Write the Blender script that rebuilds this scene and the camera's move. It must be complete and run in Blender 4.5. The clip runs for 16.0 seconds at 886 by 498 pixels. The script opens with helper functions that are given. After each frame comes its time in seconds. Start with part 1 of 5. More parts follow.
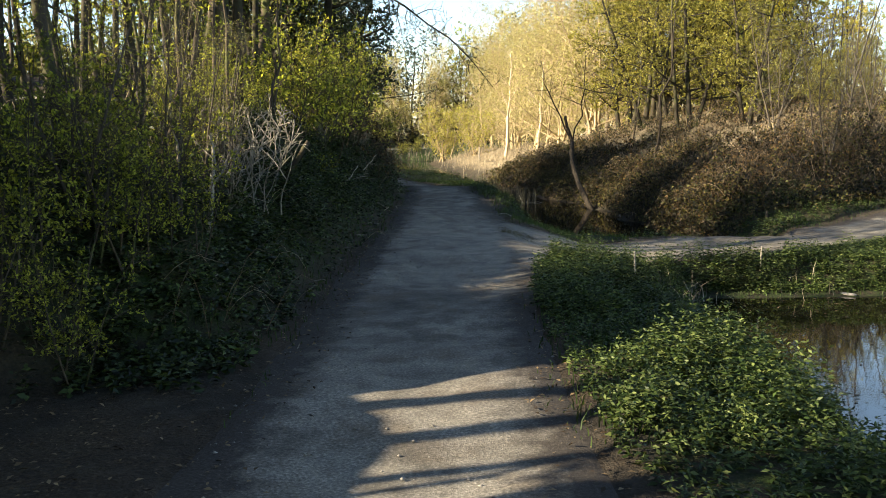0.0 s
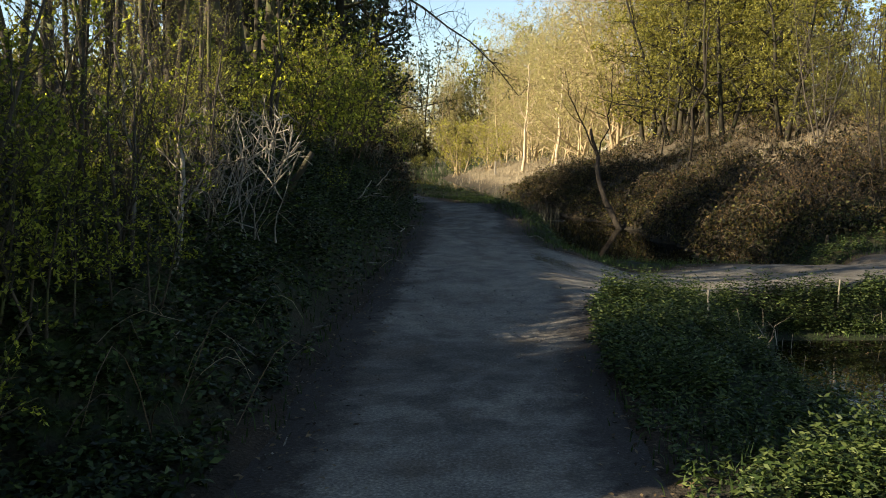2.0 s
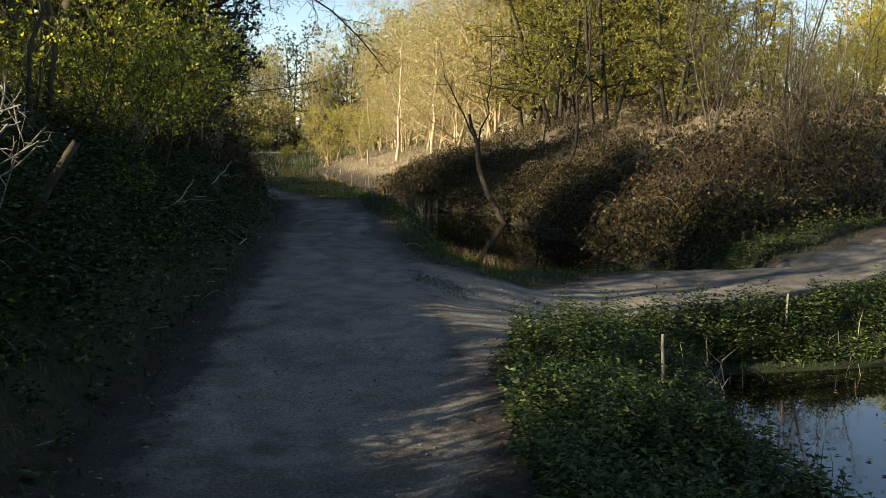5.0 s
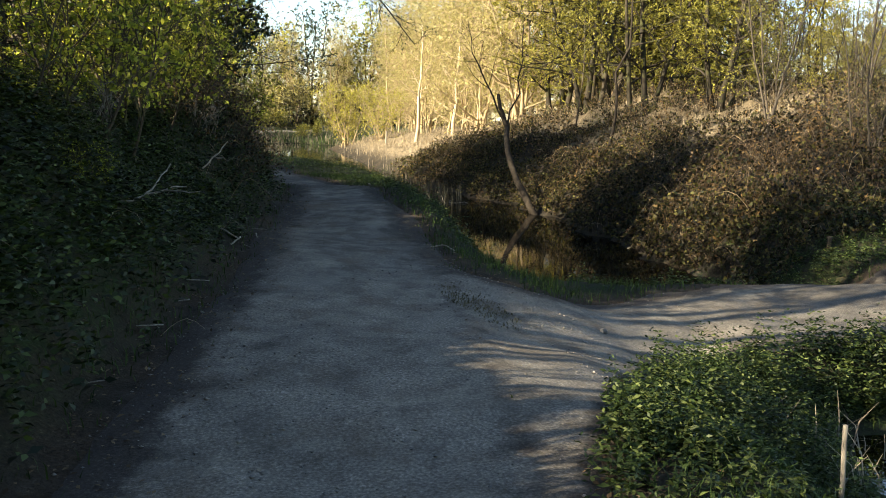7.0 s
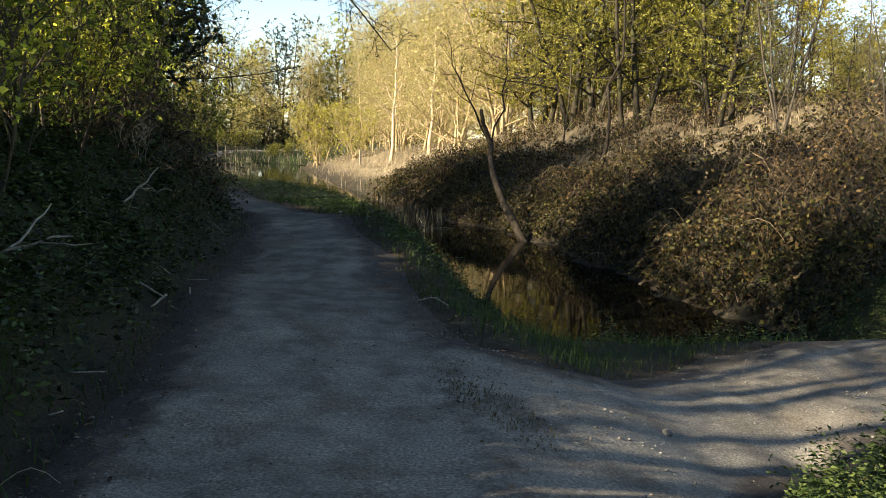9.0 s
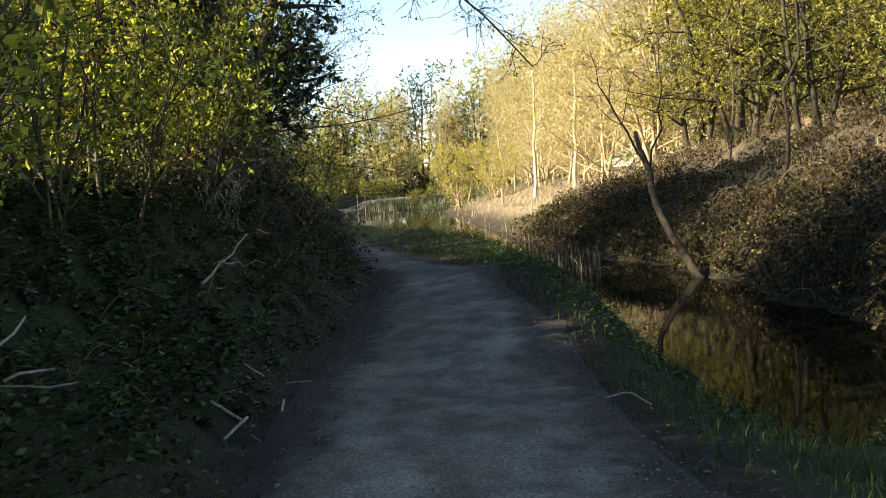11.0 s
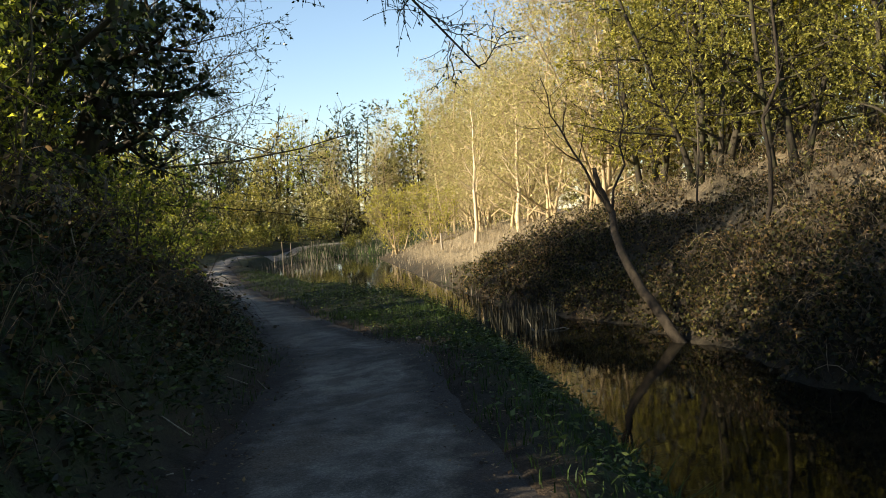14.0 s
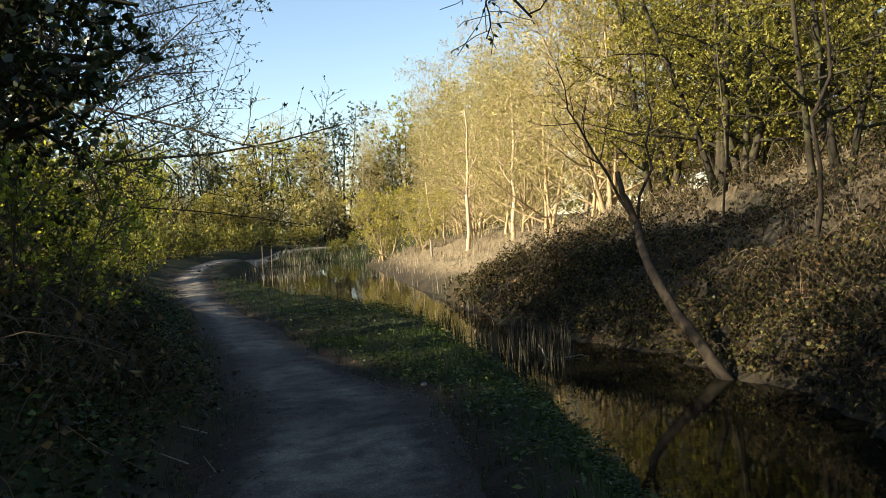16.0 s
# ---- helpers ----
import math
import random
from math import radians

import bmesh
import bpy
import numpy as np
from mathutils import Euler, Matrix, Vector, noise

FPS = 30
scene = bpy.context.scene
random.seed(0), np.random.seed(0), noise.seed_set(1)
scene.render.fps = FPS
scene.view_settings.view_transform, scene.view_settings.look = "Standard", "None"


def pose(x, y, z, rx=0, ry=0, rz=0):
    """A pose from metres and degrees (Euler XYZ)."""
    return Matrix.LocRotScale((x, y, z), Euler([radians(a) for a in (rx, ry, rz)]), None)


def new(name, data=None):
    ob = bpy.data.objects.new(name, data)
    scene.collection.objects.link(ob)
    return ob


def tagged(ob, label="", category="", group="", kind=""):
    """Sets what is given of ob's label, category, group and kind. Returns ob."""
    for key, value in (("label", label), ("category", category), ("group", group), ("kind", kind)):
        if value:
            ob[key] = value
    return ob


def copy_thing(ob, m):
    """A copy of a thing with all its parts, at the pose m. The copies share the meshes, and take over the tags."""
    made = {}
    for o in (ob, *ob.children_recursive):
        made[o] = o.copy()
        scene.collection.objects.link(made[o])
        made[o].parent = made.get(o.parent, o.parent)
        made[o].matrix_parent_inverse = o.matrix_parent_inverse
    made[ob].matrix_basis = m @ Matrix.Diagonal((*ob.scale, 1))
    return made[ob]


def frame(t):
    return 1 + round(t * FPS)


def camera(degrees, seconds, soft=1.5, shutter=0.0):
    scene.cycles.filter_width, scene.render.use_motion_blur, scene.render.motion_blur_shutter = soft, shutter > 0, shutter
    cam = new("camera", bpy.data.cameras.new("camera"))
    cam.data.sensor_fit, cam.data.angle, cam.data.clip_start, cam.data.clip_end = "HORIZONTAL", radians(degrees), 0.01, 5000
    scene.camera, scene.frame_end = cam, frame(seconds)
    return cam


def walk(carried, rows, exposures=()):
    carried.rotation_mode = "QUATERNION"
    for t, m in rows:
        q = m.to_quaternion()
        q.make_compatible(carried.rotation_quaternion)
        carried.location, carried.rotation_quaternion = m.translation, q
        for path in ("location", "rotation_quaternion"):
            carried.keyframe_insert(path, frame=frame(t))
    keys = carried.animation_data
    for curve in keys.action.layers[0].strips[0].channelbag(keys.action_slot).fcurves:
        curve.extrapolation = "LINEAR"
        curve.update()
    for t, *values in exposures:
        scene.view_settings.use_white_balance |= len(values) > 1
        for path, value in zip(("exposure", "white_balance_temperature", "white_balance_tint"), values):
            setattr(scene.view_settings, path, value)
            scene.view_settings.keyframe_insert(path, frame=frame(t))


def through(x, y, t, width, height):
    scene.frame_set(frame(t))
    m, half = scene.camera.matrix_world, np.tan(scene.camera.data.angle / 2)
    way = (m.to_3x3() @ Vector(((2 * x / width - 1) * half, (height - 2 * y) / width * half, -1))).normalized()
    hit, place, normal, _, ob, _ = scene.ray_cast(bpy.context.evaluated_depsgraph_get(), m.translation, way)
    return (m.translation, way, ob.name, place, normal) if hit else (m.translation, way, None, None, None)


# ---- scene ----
cam = camera(54.2, 16.0, soft=0.9)
METRES, EYE, TILT, LEAN, TURN = 17.0, 1.5, -7.5, 0.0, 0.0
ROWS = [
    (0.0, 0.0, 0.0, 0.0, 0.0, 0.0, -0.0),
    (0.5, -0.0034, 0.0268, 0.004, 0.66, 0.24, -0.67),
    (1.0, -0.0068, 0.0577, 0.0072, 0.9, 0.67, -0.7),
    (1.5, -0.0116, 0.0842, 0.0097, 2.58, 0.83, -0.79),
    (2.0, -0.0116, 0.1095, 0.0126, 0.73, 0.91, -0.55),
    (2.5, -0.0106, 0.1381, 0.0158, -0.02, 1.51, -0.95),
    (3.0, -0.0074, 0.1662, 0.0204, -6.63, 0.1, -0.47),
    (3.5, -0.0035, 0.1933, 0.024, -7.83, 0.03, 0.38),
    (4.0, -0.0024, 0.221, 0.0273, -7.53, 0.26, 0.01),
    (4.5, 0.0015, 0.2486, 0.0303, -7.4, 0.24, 0.97),
    (7.0, 0.005, 0.3985, 0.0483, -6.39, -1.05, -0.33),
    (7.5, 0.0048, 0.4307, 0.0519, -5.3, -1.11, -1.04),
    (8.0, 0.0091, 0.461, 0.0566, -7.73, -1.08, -0.67),
    (10.5, 0.0131, 0.625, 0.0771, -4.13, 2.53, 4.08),
    (11.0, 0.0159, 0.6581, 0.0807, 1.77, 2.96, 4.2),
    (11.5, 0.0212, 0.6925, 0.0867, 1.07, 2.96, 4.27),
    (12.0, 0.026, 0.7268, 0.0897, 1.56, 2.78, 4.63),
    (12.5, 0.0274, 0.7584, 0.0952, 1.63, 3.19, 4.14),
    (13.0, 0.0303, 0.7874, 0.0983, 1.04, 5.31, 3.93),
    (13.5, 0.0303, 0.8189, 0.1014, 0.24, 5.72, 3.96),
    (14.0, 0.0273, 0.8525, 0.1086, -2.14, 5.5, 5.21),
    (14.5, 0.0234, 0.887, 0.1158, -1.37, 5.52, 5.22),
    (15.0, 0.0207, 0.9199, 0.122, -1.93, 6.46, 5.03),
    (15.5, 0.0207, 0.954, 0.1256, -3.17, 6.39, 4.84),
    (16.0, 0.0183, 0.9868, 0.131, -3.24, 5.73, 4.36),
]
walk(cam, [(t, pose(0, 0, EYE, TILT, LEAN, TURN) @ pose(METRES * x, METRES * y, METRES * z, 90 + pitch, roll, yaw)) for t, x, y, z, yaw, pitch, roll in ROWS],
     [(0.0, 2.32), (0.5, 2.17), (1.0, 1.77), (1.5, 2.04), (2.0, 1.70), (2.5, 1.72), (3.5, 1.72), (4.5, 1.64), (7.0, 2.32), (7.5, 2.57), (8.0, 2.32), (10.5, 2.04), (11.0, 2.37), (11.5, 2.32), (12.0, 2.12), (12.5, 2.10), (13.0, 1.90), (13.5, 1.82), (14.0, 1.77), (14.5, 1.82), (15.5, 1.70), (16.0, 1.82)])

# ---------------------------------------------------------------- light
SUN_ELEV, SUN_FROM = radians(23.0), Vector((-0.941, -0.339, 0.0)).normalized()
world = bpy.data.worlds.new("sky")
scene.world = world
world.use_nodes = True
wn = world.node_tree
sky = wn.nodes.new("ShaderNodeTexSky")
sky.sky_type, sky.sun_disc = "NISHITA", False
sky.sun_elevation = SUN_ELEV
sky.sun_rotation = math.atan2(SUN_FROM.x, SUN_FROM.y)
sky.altitude, sky.air_density, sky.dust_density = 50, 1.0, 0.25
sky.ozone_density = 1.1
wn.links.new(sky.outputs[0], wn.nodes["Background"].inputs[0])
wn.nodes["Background"].inputs[1].default_value = 0.066
sun = new("sun", bpy.data.lights.new("sun", "SUN"))
sun.data.energy, sun.data.angle, sun.data.color = 5.0, radians(0.55), (1.0, 0.86, 0.63)
sun_dir = Vector((SUN_FROM.x * math.cos(SUN_ELEV), SUN_FROM.y * math.cos(SUN_ELEV), math.sin(SUN_ELEV)))
sun.rotation_mode = "QUATERNION"
sun.rotation_quaternion = sun_dir.to_track_quat("Z", "Y")

# ---------------------------------------------------------------- materials


class Nodes:
    """Small helper round a node material."""

    def __init__(self, name):
        self.mat = bpy.data.materials.new(name)
        self.mat.use_nodes = True
        self.t = self.mat.node_tree
        self.t.nodes.clear()
        self.out = self.t.nodes.new("ShaderNodeOutputMaterial")

    def n(self, kind, **kw):
        node = self.t.nodes.new(kind)
        for k, v in kw.items():
            if k in node.inputs:
                node.inputs[k].default_value = v
            else:
                setattr(node, k, v)
        return node

    def link(self, a, b):
        self.t.links.new(a, b)

    def coords(self):
        return self.n("ShaderNodeTexCoord").outputs["Object"]

    def noise(self, scale, detail=4.0, vec=None, rough=0.6):
        node = self.n("ShaderNodeTexNoise")
        node.inputs["Scale"].default_value = scale
        node.inputs["Detail"].default_value = detail
        node.inputs["Roughness"].default_value = rough
        self.link(vec if vec else self.coords(), node.inputs["Vector"])
        return node.outputs["Fac"]

    def ramp(self, fac, stops):
        node = self.n("ShaderNodeValToRGB")
        el = node.color_ramp.elements
        while len(el) < len(stops):
            el.new(0.5)
        for e, (p, c) in zip(el, stops):
            e.position, e.color = p, (*c, 1.0)
        self.link(fac, node.inputs[0])
        return node.outputs[0]

    def mix(self, fac, a, b, mode="MIX"):
        node = self.n("ShaderNodeMix", data_type="RGBA", blend_type=mode)
        for sock, v in ((node.inputs[0], fac), (node.inputs[6], a), (node.inputs[7], b)):
            if hasattr(v, "links"):
                self.link(v, sock)
            elif isinstance(v, tuple):
                sock.default_value = (*v, 1.0)
            else:
                sock.default_value = v
        return node.outputs[2]

    def math(self, op, a, b=0.0):
        node = self.n("ShaderNodeMath", operation=op)
        for sock, v in ((node.inputs[0], a), (node.inputs[1], b)):
            if hasattr(v, "links"):
                self.link(v, sock)
            else:
                sock.default_value = v
        return node.outputs[0]

    def bump(self, height, strength=0.4, dist=0.02):
        node = self.n("ShaderNodeBump")
        node.inputs["Strength"].default_value = strength
        node.inputs["Distance"].default_value = dist
        self.link(height, node.inputs["Height"])
        return node.outputs[0]

    def surface(self, color, rough=0.8, normal=None, spec=0.3):
        p = self.n("ShaderNodeBsdfPrincipled")
        p.inputs["Specular IOR Level"].default_value = spec
        for sock, v in ((p.inputs["Base Color"], color), (p.inputs["Roughness"], rough)):
            if hasattr(v, "links"):
                self.link(v, sock)
            elif isinstance(v, tuple):
                sock.default_value = (*v, 1.0)
            else:
                sock.default_value = v
        if normal:
            self.link(normal, p.inputs["Normal"])
        return p.outputs[0]

    def done(self, shader):
        self.link(shader, self.out.inputs[0])
        return self.mat


def leaf_mat(name, dark, mid, light, through=0.4, rough=0.5, spec=0.35, clump=0.8):
    """Thin leaves that let light through, each its own tone, in clumps of tone."""
    m = Nodes(name)
    rnd = m.n("ShaderNodeNewGeometry").outputs["Random Per Island"]
    base = m.ramp(rnd, [(0.0, dark), (0.5, mid), (1.0, light)])
    big = m.noise(clump, 3.0)
    tone = m.ramp(big, [(0.3, (0.62, 0.62, 0.62)), (0.7, (1.2, 1.2, 1.15))])
    col = m.mix(1.0, base, tone, "MULTIPLY")
    obj = m.n("ShaderNodeObjectInfo").outputs["Random"]
    col = m.mix(1.0, col, m.ramp(obj, [(0.0, (0.85, 0.88, 0.85)), (1.0, (1.12, 1.08, 1.0))]), "MULTIPLY")
    surf = m.surface(col, rough, None, spec)
    tr = m.n("ShaderNodeBsdfTranslucent")
    m.link(m.mix(1.0, col, (1.25, 1.2, 0.7), "MULTIPLY"), tr.inputs[0])
    mx = m.n("ShaderNodeMixShader")
    mx.inputs[0].default_value = through
    m.link(surf, mx.inputs[1])
    m.link(tr.outputs[0], mx.inputs[2])
    return m.done(mx.outputs[0])


def bark_mat(name, dark, light, scale=14.0, moss=0.0):
    m = Nodes(name)
    co = m.coords()
    mp = m.n("ShaderNodeMapping")
    mp.inputs["Scale"].default_value = (1.0, 1.0, 0.22)
    m.link(co, mp.inputs[0])
    fine = m.noise(scale, 6.0, mp.outputs[0], 0.7)
    col = m.ramp(fine, [(0.32, dark), (0.68, light)])
    obj = m.n("ShaderNodeObjectInfo").outputs["Random"]
    col = m.mix(1.0, col, m.ramp(obj, [(0.0, (0.75, 0.75, 0.75)), (1.0, (1.15, 1.12, 1.05))]), "MULTIPLY")
    if moss:
        patch = m.ramp(m.noise(2.2, 5.0), [(0.5, (0, 0, 0)), (0.62, (moss, moss, moss))])
        col = m.mix(patch, col, (0.085, 0.10, 0.025))
    return m.done(m.surface(col, 0.9, m.bump(fine, 0.7, 0.015), 0.15))


def plain_mat(name, dark, light, scale=9.0, rough=0.85, bump=0.4):
    m = Nodes(name)
    fac = m.noise(scale, 5.0)
    return m.done(m.surface(m.ramp(fac, [(0.3, dark), (0.7, light)]), rough, m.bump(fac, bump, 0.01), 0.2))


def straw_mat(name, dark, light, through=0.25):
    m = Nodes(name)
    rnd = m.n("ShaderNodeNewGeometry").outputs["Random Per Island"]
    col = m.ramp(rnd, [(0.0, dark), (1.0, light)])
    surf = m.surface(col, 0.7, None, 0.25)
    tr = m.n("ShaderNodeBsdfTranslucent")
    m.link(col, tr.inputs[0])
    mx = m.n("ShaderNodeMixShader")
    mx.inputs[0].default_value = through
    m.link(surf, mx.inputs[1])
    m.link(tr.outputs[0], mx.inputs[2])
    return m.done(mx.outputs[0])


def ground_mat():
    """Soil, leaf litter and moss; the dry bank and the far meadow by the layer attribute 'dry'."""
    m = Nodes("soil_and_litter")
    a, b, c = m.noise(0.9, 5.0), m.noise(7.0, 6.0), m.noise(46.0, 5.0)
    soil = m.ramp(b, [(0.3, (0.014, 0.012, 0.0095)), (0.55, (0.029, 0.0245, 0.019)), (0.75, (0.058, 0.048, 0.036))])
    litter = m.ramp(c, [(0.35, (0.02, 0.014, 0.01)), (0.6, (0.06, 0.042, 0.026)), (0.75, (0.17, 0.12, 0.075))])
    col = m.mix(m.ramp(a, [(0.42, (0, 0, 0)), (0.62, (0.8, 0.8, 0.8))]), soil, litter)
    green = m.ramp(c, [(0.35, (0.009, 0.015, 0.005)), (0.7, (0.03, 0.046, 0.013))])
    att = m.n("ShaderNodeAttribute", attribute_name="green").outputs["Fac"]
    col = m.mix(m.math("MULTIPLY", att, m.ramp(b, [(0.35, (0.1, 0.1, 0.1)), (0.6, (1, 1, 1))])), col, green)
    dry = m.ramp(c, [(0.3, (0.15, 0.118, 0.072)), (0.7, (0.31, 0.25, 0.155))])
    att2 = m.n("ShaderNodeAttribute", attribute_name="dry").outputs["Fac"]
    col = m.mix(m.math("MULTIPLY", att2, m.ramp(b, [(0.3, (0.25, 0.25, 0.25)), (0.6, (1, 1, 1))])), col, dry)
    return m.done(m.surface(col, 0.95, m.bump(c, 0.8, 0.03), 0.1))


def path_mat():
    """Trodden grit: pale along the middle, brown and littered at the edges."""
    m = Nodes("trodden_grit")
    a, b, c, d = m.noise(0.7, 4.0), m.noise(5.0, 6.0), m.noise(60.0, 4.0), m.noise(170.0, 2.0)
    grit = m.ramp(b, [(0.3, (0.066, 0.062, 0.056)), (0.6, (0.098, 0.092, 0.083)), (0.8, (0.15, 0.141, 0.127))])
    grit = m.mix(0.42, grit, m.ramp(c, [(0.3, (0.035, 0.032, 0.028)), (0.5, (0.098, 0.09, 0.079)), (0.72, (0.24, 0.22, 0.195))]))
    grit = m.mix(1.0, grit, m.ramp(m.noise(3.6, 3.0), [(0.40, (0.6, 0.59, 0.58)), (0.60, (1.3, 1.3, 1.28))]), "MULTIPLY")
    grit = m.mix(1.0, grit, m.ramp(a, [(0.34, (0.55, 0.55, 0.56)), (0.5, (0.95, 0.95, 0.95)), (0.68, (1.5, 1.48, 1.42))]), "MULTIPLY")
    # Pale worn grit, plus the brightness of lit stretches painted into the colour.
    worn_lit = m.n("ShaderNodeAttribute", attribute_name="worn_lit").outputs["Fac"]
    grit = m.mix(m.math("MULTIPLY", worn_lit, m.ramp(m.noise(2.2, 5.0), [(0.35, (0.15, 0.15, 0.15)), (0.6, (1, 1, 1))])), grit, m.ramp(c, [(0.3, (0.07, 0.064, 0.055)), (0.55, (0.19, 0.175, 0.152)), (0.75, (0.38, 0.35, 0.31))]))
    muddy = m.ramp(m.noise(1.6, 6.0), [(0.52, (0, 0, 0)), (0.68, (0.7, 0.7, 0.7))])
    grit = m.mix(muddy, grit, m.ramp(c, [(0.3, (0.04, 0.032, 0.024)), (0.7, (0.13, 0.105, 0.08))]))
    grit = m.mix(1.0, grit, (1.02, 0.995, 0.94), "MULTIPLY")
    dirt = m.ramp(c, [(0.3, (0.015, 0.0125, 0.0105)), (0.6, (0.034, 0.028, 0.023)), (0.78, (0.10, 0.076, 0.054))])
    edge = m.n("ShaderNodeAttribute", attribute_name="edge").outputs["Fac"]
    fac = m.math("ADD", edge, m.math("MULTIPLY", m.math("SUBTRACT", b, 0.5), 0.9))
    col = m.mix(m.ramp(fac, [(0.3, (0, 0, 0)), (0.62, (0.95, 0.95, 0.95))]), grit, dirt)
    hgt = m.math("ADD", m.math("MULTIPLY", c, 0.7), m.math("MULTIPLY", d, 0.5))
    return m.done(m.surface(col, 0.93, m.bump(hgt, 0.4, 0.02), 0.2))


def water_mat(name, spec, rough, ior=1.333):
    m = Nodes(name)
    rip = m.noise(3.0, 3.0)
    rip2 = m.noise(16.0, 2.0)
    hgt = m.math("ADD", rip, m.math("MULTIPLY", rip2, 0.2))
    murk = m.ramp(m.noise(0.6, 4.0), [(0.35, (0.003, 0.0032, 0.002)), (0.7, (0.007, 0.0065, 0.004))])
    p = m.n("ShaderNodeBsdfPrincipled")
    m.link(murk, p.inputs["Base Color"])
    p.inputs["Roughness"].default_value = rough
    p.inputs["IOR"].default_value = ior
    p.inputs["Specular IOR Level"].default_value = spec
    m.link(m.bump(hgt, 0.02, 0.04), p.inputs["Normal"])
    return m.done(p.outputs[0])


M_GROUND, M_PATH = ground_mat(), path_mat()
M_WATER, M_POND = water_mat("turbid_canal_water", 0.35, 0.03, 1.2), water_mat("clear_pond_water", 0.5, 0.02, 1.5)
M_BARK = bark_mat("grey_brown_bark", (0.024, 0.019, 0.014), (0.105, 0.085, 0.06), 14, 0.6)
M_BARK_DARK = bark_mat("dark_ivy_bark", (0.02, 0.017, 0.012), (0.05, 0.042, 0.03), 12, 0.3)
# Bark without moss, blackened so that the colour stands in for shade.
M_BARK_SHADED = bark_mat("shade_blackened_bark", (0.010, 0.008, 0.006), (0.04, 0.032, 0.023), 10)
M_BARK_PALE = bark_mat("pale_bark", (0.22, 0.17, 0.11), (0.50, 0.42, 0.30), 9)
M_BARK_GOLD = bark_mat("straw_twig_bark", (0.20, 0.15, 0.085), (0.44, 0.35, 0.21), 9)
M_BARK_BLUE = bark_mat("bare_grey_bark", (0.03, 0.025, 0.02), (0.10, 0.085, 0.066), 9)
M_DEAD = bark_mat("dead_pale_wood", (0.10, 0.09, 0.075), (0.30, 0.27, 0.225), 22)
M_LEAF_FRESH = leaf_mat("fresh_spring_leaf", (0.05, 0.072, 0.012), (0.24, 0.265, 0.042), (0.54, 0.55, 0.10), 0.65)
M_LEAF_YELLOW = leaf_mat("yellow_flower_leaf", (0.15, 0.155, 0.024), (0.32, 0.30, 0.045), (0.5, 0.45, 0.07), 0.4)
M_LEAF_GOLD = leaf_mat("golden_bud_leaf", (0.14, 0.124, 0.045), (0.29, 0.262, 0.10), (0.47, 0.43, 0.19), 0.33)
M_LEAF_OLIVE = leaf_mat("olive_leaf", (0.05, 0.06, 0.013), (0.15, 0.155, 0.03), (0.35, 0.32, 0.07), 0.4)
M_LEAF_SPRING = leaf_mat("young_tree_leaf", (0.06, 0.058, 0.013), (0.20, 0.19, 0.04), (0.42, 0.385, 0.095), 0.45, 0.6, 0.2, 0.45)
M_LEAF_BRIGHT = leaf_mat("bright_yellow_leaf", (0.26, 0.225, 0.02), (0.48, 0.41, 0.03), (0.66, 0.56, 0.06), 0.5)
M_LEAF_DARK = leaf_mat("dark_evergreen_leaf", (0.012, 0.02, 0.007), (0.025, 0.04, 0.012), (0.05, 0.07, 0.02), 0.15, 0.35)
M_LEAF_HERB = leaf_mat("nettle_leaf", (0.010, 0.020, 0.005), (0.034, 0.056, 0.014), (0.11, 0.135, 0.045), 0.25, 0.55, 0.2)
# Herb leaf darkened for the bank's foot: its deep shade is in the colour.
M_LEAF_SHADED = leaf_mat("shade_darkened_herb_leaf", (0.004, 0.007, 0.002), (0.0145, 0.028, 0.006), (0.07, 0.097, 0.025), 0.25, 0.5, 0.25, 1.0)
M_LEAF_BRAMBLE = leaf_mat("bramble_leaf", (0.008, 0.008, 0.005), (0.03, 0.024, 0.013), (0.20, 0.125, 0.052), 0.25, 0.6, 0.2, 1.0)
M_LEAF_BANK = leaf_mat("bank_weed_leaf", (0.007, 0.010, 0.004), (0.027, 0.030, 0.010), (0.165, 0.145, 0.043), 0.3, 0.6, 0.2, 0.9)
M_LEAF_FALLEN = leaf_mat("fallen_leaf", (0.018, 0.012, 0.008), (0.055, 0.036, 0.02), (0.19, 0.135, 0.08), 0.1, 0.75, 0.15)
M_GRASS = straw_mat("green_grass", (0.014, 0.029, 0.006), (0.058, 0.092, 0.018), 0.35)
M_STRAW = straw_mat("dry_straw", (0.14, 0.11, 0.068), (0.36, 0.295, 0.19))
M_REED = straw_mat("grey_reed", (0.06, 0.05, 0.037), (0.29, 0.245, 0.175))
M_SEDGE = straw_mat("dark_sedge", (0.012, 0.012, 0.008), (0.06, 0.055, 0.035), 0.15)
M_WEED = straw_mat("trodden_weed", (0.045, 0.04, 0.02), (0.12, 0.105, 0.055), 0.2)
M_CANE = straw_mat("bramble_cane", (0.010, 0.008, 0.006), (0.115, 0.078, 0.045), 0.05)
M_DEAD_CANE = straw_mat("dead_cane", (0.08, 0.062, 0.04), (0.33, 0.255, 0.16), 0.1)
M_STONE = plain_mat("grey_stone", (0.07, 0.064, 0.055), (0.23, 0.21, 0.185), 20)

# ---------------------------------------------------------------- mesh building


